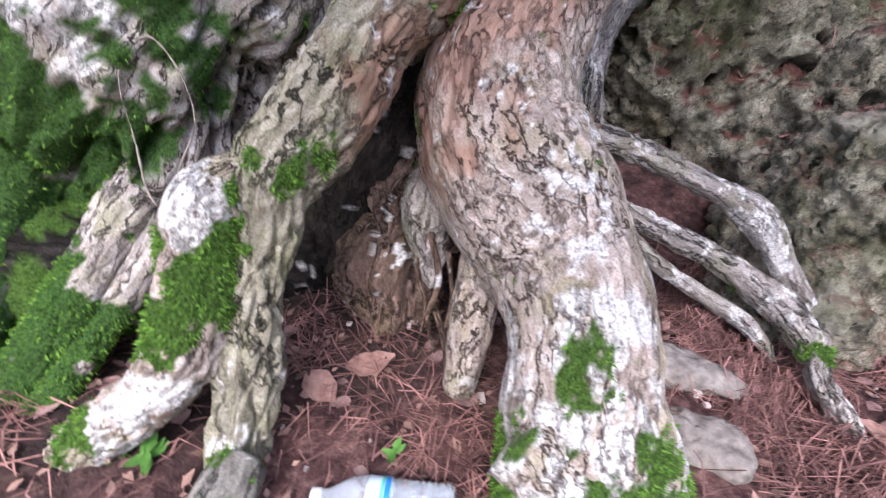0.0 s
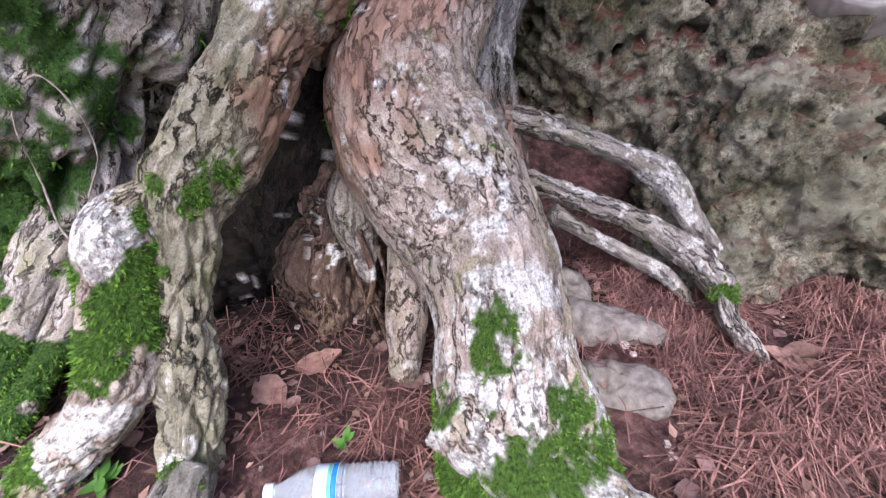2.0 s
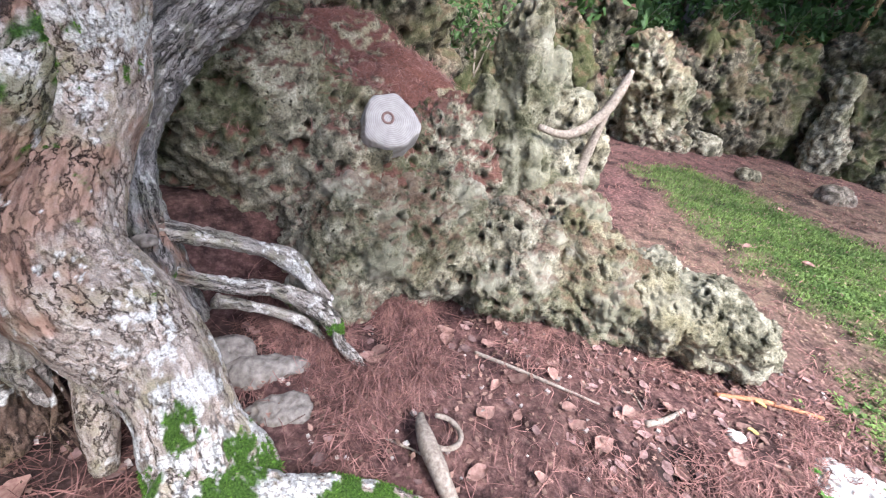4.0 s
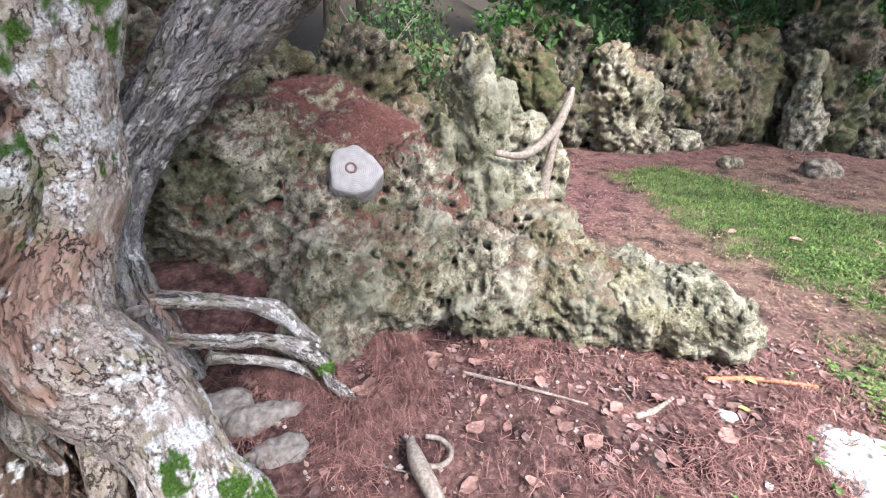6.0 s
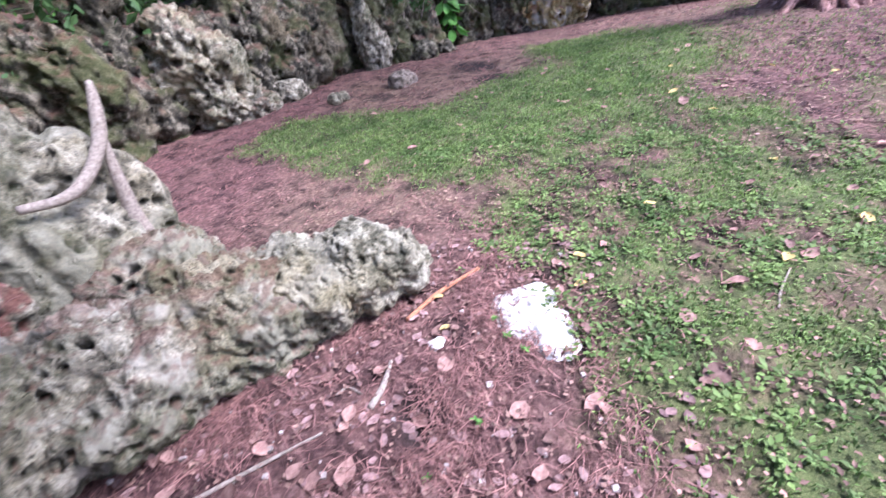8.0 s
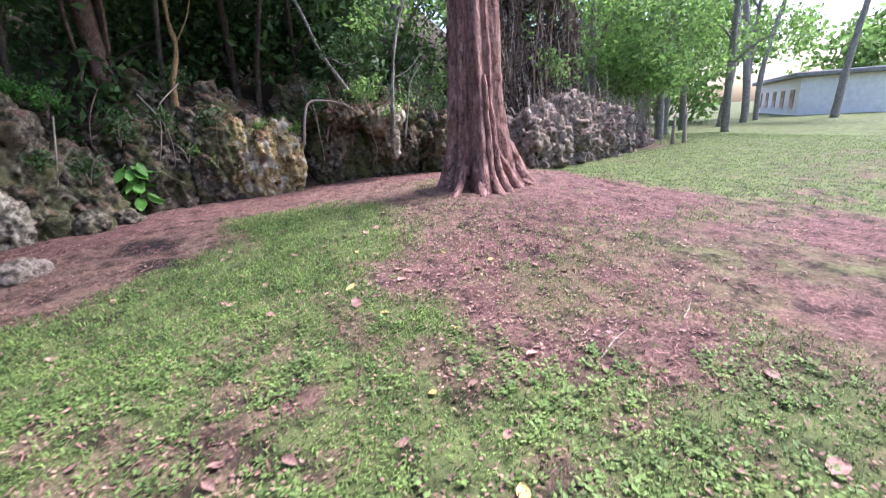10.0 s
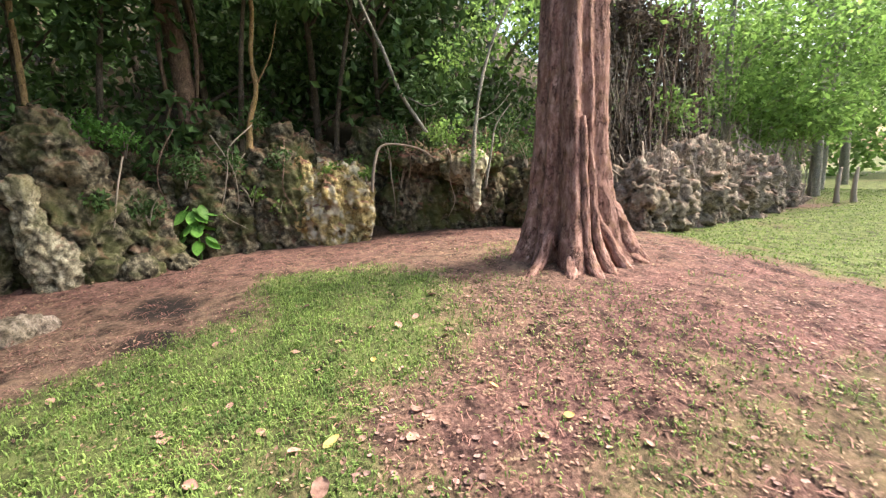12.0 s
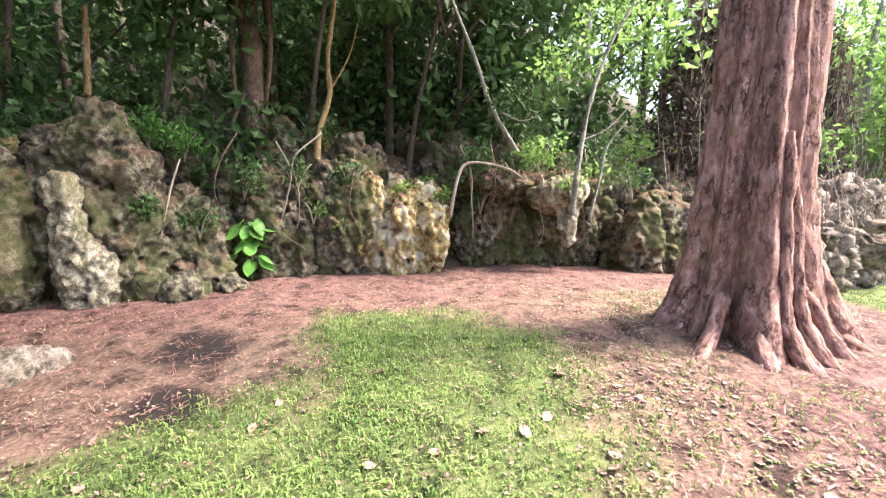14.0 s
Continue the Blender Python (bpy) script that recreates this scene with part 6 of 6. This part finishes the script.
for j in range(34):
    a, zz = rr.uniform(0, 6.28), rr.uniform(0.35, 1.05)
    o = part("leaf", LEAF_FRESH, broad, at=(0.30 * math.cos(a) * rr.uniform(0.3, 1), 0.38 * math.sin(a) * rr.uniform(0.3, 1), zz - 0.3 + 0.1))
    o.rotation_euler = (rr.uniform(-0.4, 0.4), rr.uniform(0.1, 0.9), a)
    o.scale = (3.4, 3.0, 2.6)
for k, (x, y, z, r, n, lf) in enumerate(((12.9, 0.1, 2.5, 0.45, 500, M_FRESH), (12.7, -0.5, 2.3, 0.35, 300, M_FRESH), (12.5, 0.2, 1.2, 0.3, 160, M_FRESH), (12.9, 1.6, 2.4, 0.5, 400, M_LEAF), (13.0, -4.6, 1.75, 0.3, 260, M_LIGHTLEAF), (12.6, -3.5, 1.5, 0.3, 160, M_LIGHTLEAF),
                                         (11.7, -6.5, 2.2, 0.45, 420, M_LIGHTLEAF), (12.8, -5.6, 2.3, 0.4, 260, M_LEAF), (12.3, -3.1, 1.0, 0.25, 90, M_LIGHTLEAF), (13.4, -2.6, 2.6, 0.5, 400, M_LEAF), (13.4, -6.6, 2.6, 0.7, 600, M_LEAF), (12.9, -8.4, 2.3, 0.7, 600, M_LEAF), (9.0, 3.7, 1.5, 0.7, 700, M_LEAF),
                                         (7.6, 4.6, 1.5, 0.8, 800, M_FRESH), (10.6, 2.8, 2.0, 0.7, 600, M_LEAF), (6.0, 5.6, 1.7, 0.8, 700, M_LEAF), (11.8, 1.8, 2.2, 0.6, 500, M_LEAF), (13.8, -17.0, 2.2, 1.6, 1500, M_LIGHTLEAF), (12.6, -18.9, 1.8, 1.4, 1300, M_LIGHTLEAF), (13.2, -14.0, 2.6, 1.2, 900, M_LIGHTLEAF), (14.5, -20.5, 2.5, 2.0, 1500, M_LIGHTLEAF), (4.3, 4.6, 1.1, 0.9, 900, M_LEAF), (-0.5, 4.8, 2.2, 1.1, 900, M_LEAF), (5.4, 4.2, 0.8, 0.7, 700, M_LEAF), (-2.2, 3.6, 1.2, 1.2, 900, M_LEAF), (12.45, -4.2, 1.65, 0.22, 140, M_LIGHTLEAF), (12.4, -4.9, 1.6, 0.22, 140, M_LIGHTLEAF), (11.5, -7.0, 1.9, 0.3, 200, M_LIGHTLEAF), (11.9, -0.2, 1.35, 0.3, 160, M_FRESH), (12.0, 0.5, 1.7, 0.3, 200, M_FRESH), (12.3, -2.6, 1.3, 0.25, 120, M_LIGHTLEAF), (12.6, -5.7, 1.5, 0.3, 160, M_LEAF),
                                         (11.45, -0.35, 1.2, 0.34, 420, M_LEAF), (11.6, 0.35, 1.9, 0.36, 420, M_LEAF), (11.8, -0.95, 1.1, 0.36, 380, M_LEAF), (12.3, -1.5, 1.7, 0.42, 420, M_LEAF), (12.5, -2.3, 1.8, 0.40, 380, M_LEAF),
                                         (12.5, -3.2, 1.75, 0.42, 420, M_LEAF), (12.6, -5.5, 2.0, 0.45, 450, M_LEAF), (12.5, -6.3, 2.05, 0.42, 420, M_LEAF), (12.3, -7.7, 2.0, 0.45, 420, M_LEAF), (12.0, -8.6, 1.8, 0.45, 400, M_LEAF))):
    bush(x, y, z, r, n, lf, "leafy green undergrowth on the limestone", 520 + k, 0.09 if y > -12 else 0.16)

# dead branches over the pinkish rocks
rr = np.random.RandomState(77)
for k in range(16):
    y0 = -10.6 - 0.5 * k
    x0 = 11.1 + 0.12 * k + rr.uniform(-0.5, 0.3)
    z0 = rr.uniform(1.2, 2.0)
    pts = [(x0 + 0.5, y0, z0 + 0.5, 0.025), (x0, y0 + rr.uniform(-0.5, 0.5), z0, 0.022), (x0 - 0.35, y0 + rr.uniform(-0.7, 0.7), z0 * 0.6, 0.016), (x0 - 0.6, y0 + rr.uniform(-0.8, 0.8), 0.35, 0.008)]
    wobbly_stick("dead_branch", "tangled dead branch hanging over the rocks", "branch", pts, M_TWIG, "dead branches over the rocks", 24, 6, 600 + k)
for k, (x, y, r_) in enumerate(((10.6, -11.2, 0.8), (11.0, -12.6, 0.9), (11.6, -14.2, 1.0), (12.0, -16.0, 1.0), (12.5, -18.0, 1.0))):
    q = rr.normal(size=(300, 3)) * (0.30 * r_, 0.55 * r_, 0.42) + (x, y, 1.3)
    ob = thing("dry_brush", "mat of dry twigs hanging over the pinkish rocks", "brush", "dry brush over the rocks", at=(x, y, 0.3))
    o = part("twig", needles("twig", q, rr, 0.26, 0.007, 0.10, M_TWIG, 2.6), ob)
    o["kind"] = "stuff"
for k, (x, y) in enumerate(((12.15, -20.2), (11.9, -20.6))):
    wobbly_stick("dead_branch", "bleached stump at the lawn edge", "branch", [(x, y, 0.2, 0.09), (x + 0.03, y, 0.8, 0.07), (x + 0.1, y - 0.2, 1.35, 0.04)], M_TWIG, "dead branches over the rocks", 24, 8, 640 + k)

# dark dead thicket behind the pinkish rocks
for k, (x, y, h) in enumerate(((13.4, -12.3, 5.6), (13.6, -13.6, 6.2), (13.5, -14.9, 5.4), (13.2, -11.0, 5.8))):
    ob = thing("dead_thicket", "dark tangle of dead stems and hanging dry vines", "bush", "dead thicket behind the rocks", at=(x, y, 0.8))
    for j in range(5):
        x1, y1 = x + rr.uniform(-0.6, 0.3), y + rr.uniform(-0.6, 0.6)
        part("stem", tube_mesh("stem", [(x1, y1, 0.8, 0.05), (x1 + rr.uniform(-0.2, 0.2), y1 + rr.uniform(-0.3, 0.3), 0.5 * h, 0.04), (x1 + rr.uniform(-0.4, 0.4), y1 + rr.uniform(-0.5, 0.5), h, 0.02)], 24, 7, M_BROWN), ob)
    part("tangle", leaf_cloud("tangle", [(x + rr.uniform(-0.2, 0.4), y + rr.uniform(-0.4, 0.4), 1.9 + 0.75 * q, 0.6, 0.85, 0.75) for q in range(6)], 5200, 0.17, M_DEADLEAF, 980 + k), ob, "brownish grey dead leaves and vines")
    q = rr.normal(size=(240, 3)) * (0.35, 0.6, 1.0) + (x - 0.6, y, 3.2)
    o = part("hanging_vine", needles("hanging_vine", q, rr, 0.24, 0.005, 0.10, M_TWIG, 2.8), ob)
    o["kind"] = "stuff"

# ---- far side of the lawn ----
for k, pts in enumerate(([(16.1, -32.0, 0.2, 0.22), (15.97, -32.56, 4.83, 0.18), (16.47, -32.68, 8.23, 0.16), (17.47, -32.14, 12.4, 0.13), (18.2, -31.8, 15, 0.1)], [(17.2, -37.5, 0.2, 0.25), (17.25, -37.52, 2.1, 0.24), (18.1, -37.72, 8.0, 0.2), (19.0, -37.66, 13.1, 0.15), (19.3, -37.6, 16, 0.1)], [(17.9, -40.9, 0.2, 0.2), (17.88, -40.95, 4.13, 0.18), (17.69, -42.62, 9.06, 0.14), (17.5, -43.5, 12, 0.1)],
                         [(13.5, -42, 0.2, 0.25), (13.2, -42, 5, 0.2), (12.6, -42.5, 11, 0.14)])):
    ob = thing("tall_palm", "tall leaning bare trunk beyond the lawn with a high crown", "tree", "tall trees beyond the lawn", at=(pts[0][0], pts[0][1], 0.2))
    part("trunk", tube_mesh("trunk", pts, 40, 10, M_WHITEBARK, bark_relief(650 + k, 0.01, 0.03, 8)), ob)
    x, y, z = pts[-1][:3]
    part("crown", leaf_cloud("crown", [(x + 1.5 * math.cos(q), y + 1.5 * math.sin(q), z + 0.2, 1.6, 1.6, 0.7) for q in (0, 1.3, 2.6, 3.9, 5.2)], 1400, 0.45, M_LIGHTLEAF, 660 + k), ob)

rr = np.random.RandomState(91)
for k in range(16):
    a_ = radians(-75 - 6.5 * k)
    x, y = 4 + 78 * math.cos(a_), -3 + 78 * math.sin(a_)
    woodland_tree(x, y, rr.uniform(9, 16), 0.3, "pale-leaved tree at the far edge of the lawn", M_LIGHTLEAF, 900 + k, 7.0, crown_n=2600, leaf_size=0.9, low=0.1)
# Unseen trees added round the west side to cut the sky light.
for k in range(12):
    a_ = radians(170 - 14 * k) if k < 6 else radians(170 + 14 * (k - 5))
    woodland_tree(-2 + 17 * math.cos(a_), -3 + 17 * math.sin(a_), rr.uniform(7, 10), 0.2, "unseen tree added to hold back sky light", M_LEAF, 930 + k, 3.0, crown_n=1800, leaf_size=0.4, low=0.2)

M_PLASTER = plain_material("white_plaster", (0.70, 0.68, 0.64), (0.85, 0.84, 0.80), 3, 0.85, 0.1, 0.01)
M_ROOF = plain_material("grey_roof", (0.20, 0.20, 0.20), (0.32, 0.31, 0.30), 4, 0.8, 0.2, 0.02)
M_PANE = plain_material("dark_pane", (0.03, 0.035, 0.04), (0.06, 0.065, 0.07), 2, 0.1, 0.0, 0.01)


def box_mesh(name, x0, x1, y0, y1, z0, z1, mat, bevel=0.02):
    bm = bmesh.new()
    bmesh.ops.create_cube(bm, size=1, matrix=Matrix.Translation(((x0 + x1) / 2, (y0 + y1) / 2, (z0 + z1) / 2)) @ Matrix.Diagonal((x1 - x0, y1 - y0, z1 - z0, 1)))
    bmesh.ops.bevel(bm, geom=bm.edges[:], offset=bevel, segments=1, affect="EDGES")
    me = bpy.data.meshes.new(name)
    bm.to_mesh(me)
    bm.free()
    me.materials.append(mat)
    return me


house = thing("white_building", "low white plastered building beyond the lawn", "building", at=(20.0, -57.0, 0.0))
house.rotation_euler = (0, 0, radians(-58))
part("wall", box_mesh("wall", -9, 9, -3, 3, -0.5, 3.3, M_PLASTER), house, at=(0, 0, 0))
part("roof", box_mesh("roof", -9.6, 9.6, -3.6, 3.6, 3.3, 3.7, M_ROOF, 0.08), house, "flat grey roof", at=(0, 0, 0))
for k in range(5):
    for side in (-1, 1):
        w_ = part("window", box_mesh("window", -7.6 + 3.4 * k, -6.2 + 3.4 * k, side * 3.0 - 0.04, side * 3.0 + 0.04, 0.9, 2.4, M_PANE), house, "dark window", at=(0, 0, 0))
        part("sill", box_mesh("sill", -7.7 + 3.4 * k, -6.1 + 3.4 * k, side * 3.08 - 0.1, side * 3.08 + 0.1, 0.8, 0.89, M_PLASTER), w_, at=(0, 0, 0))
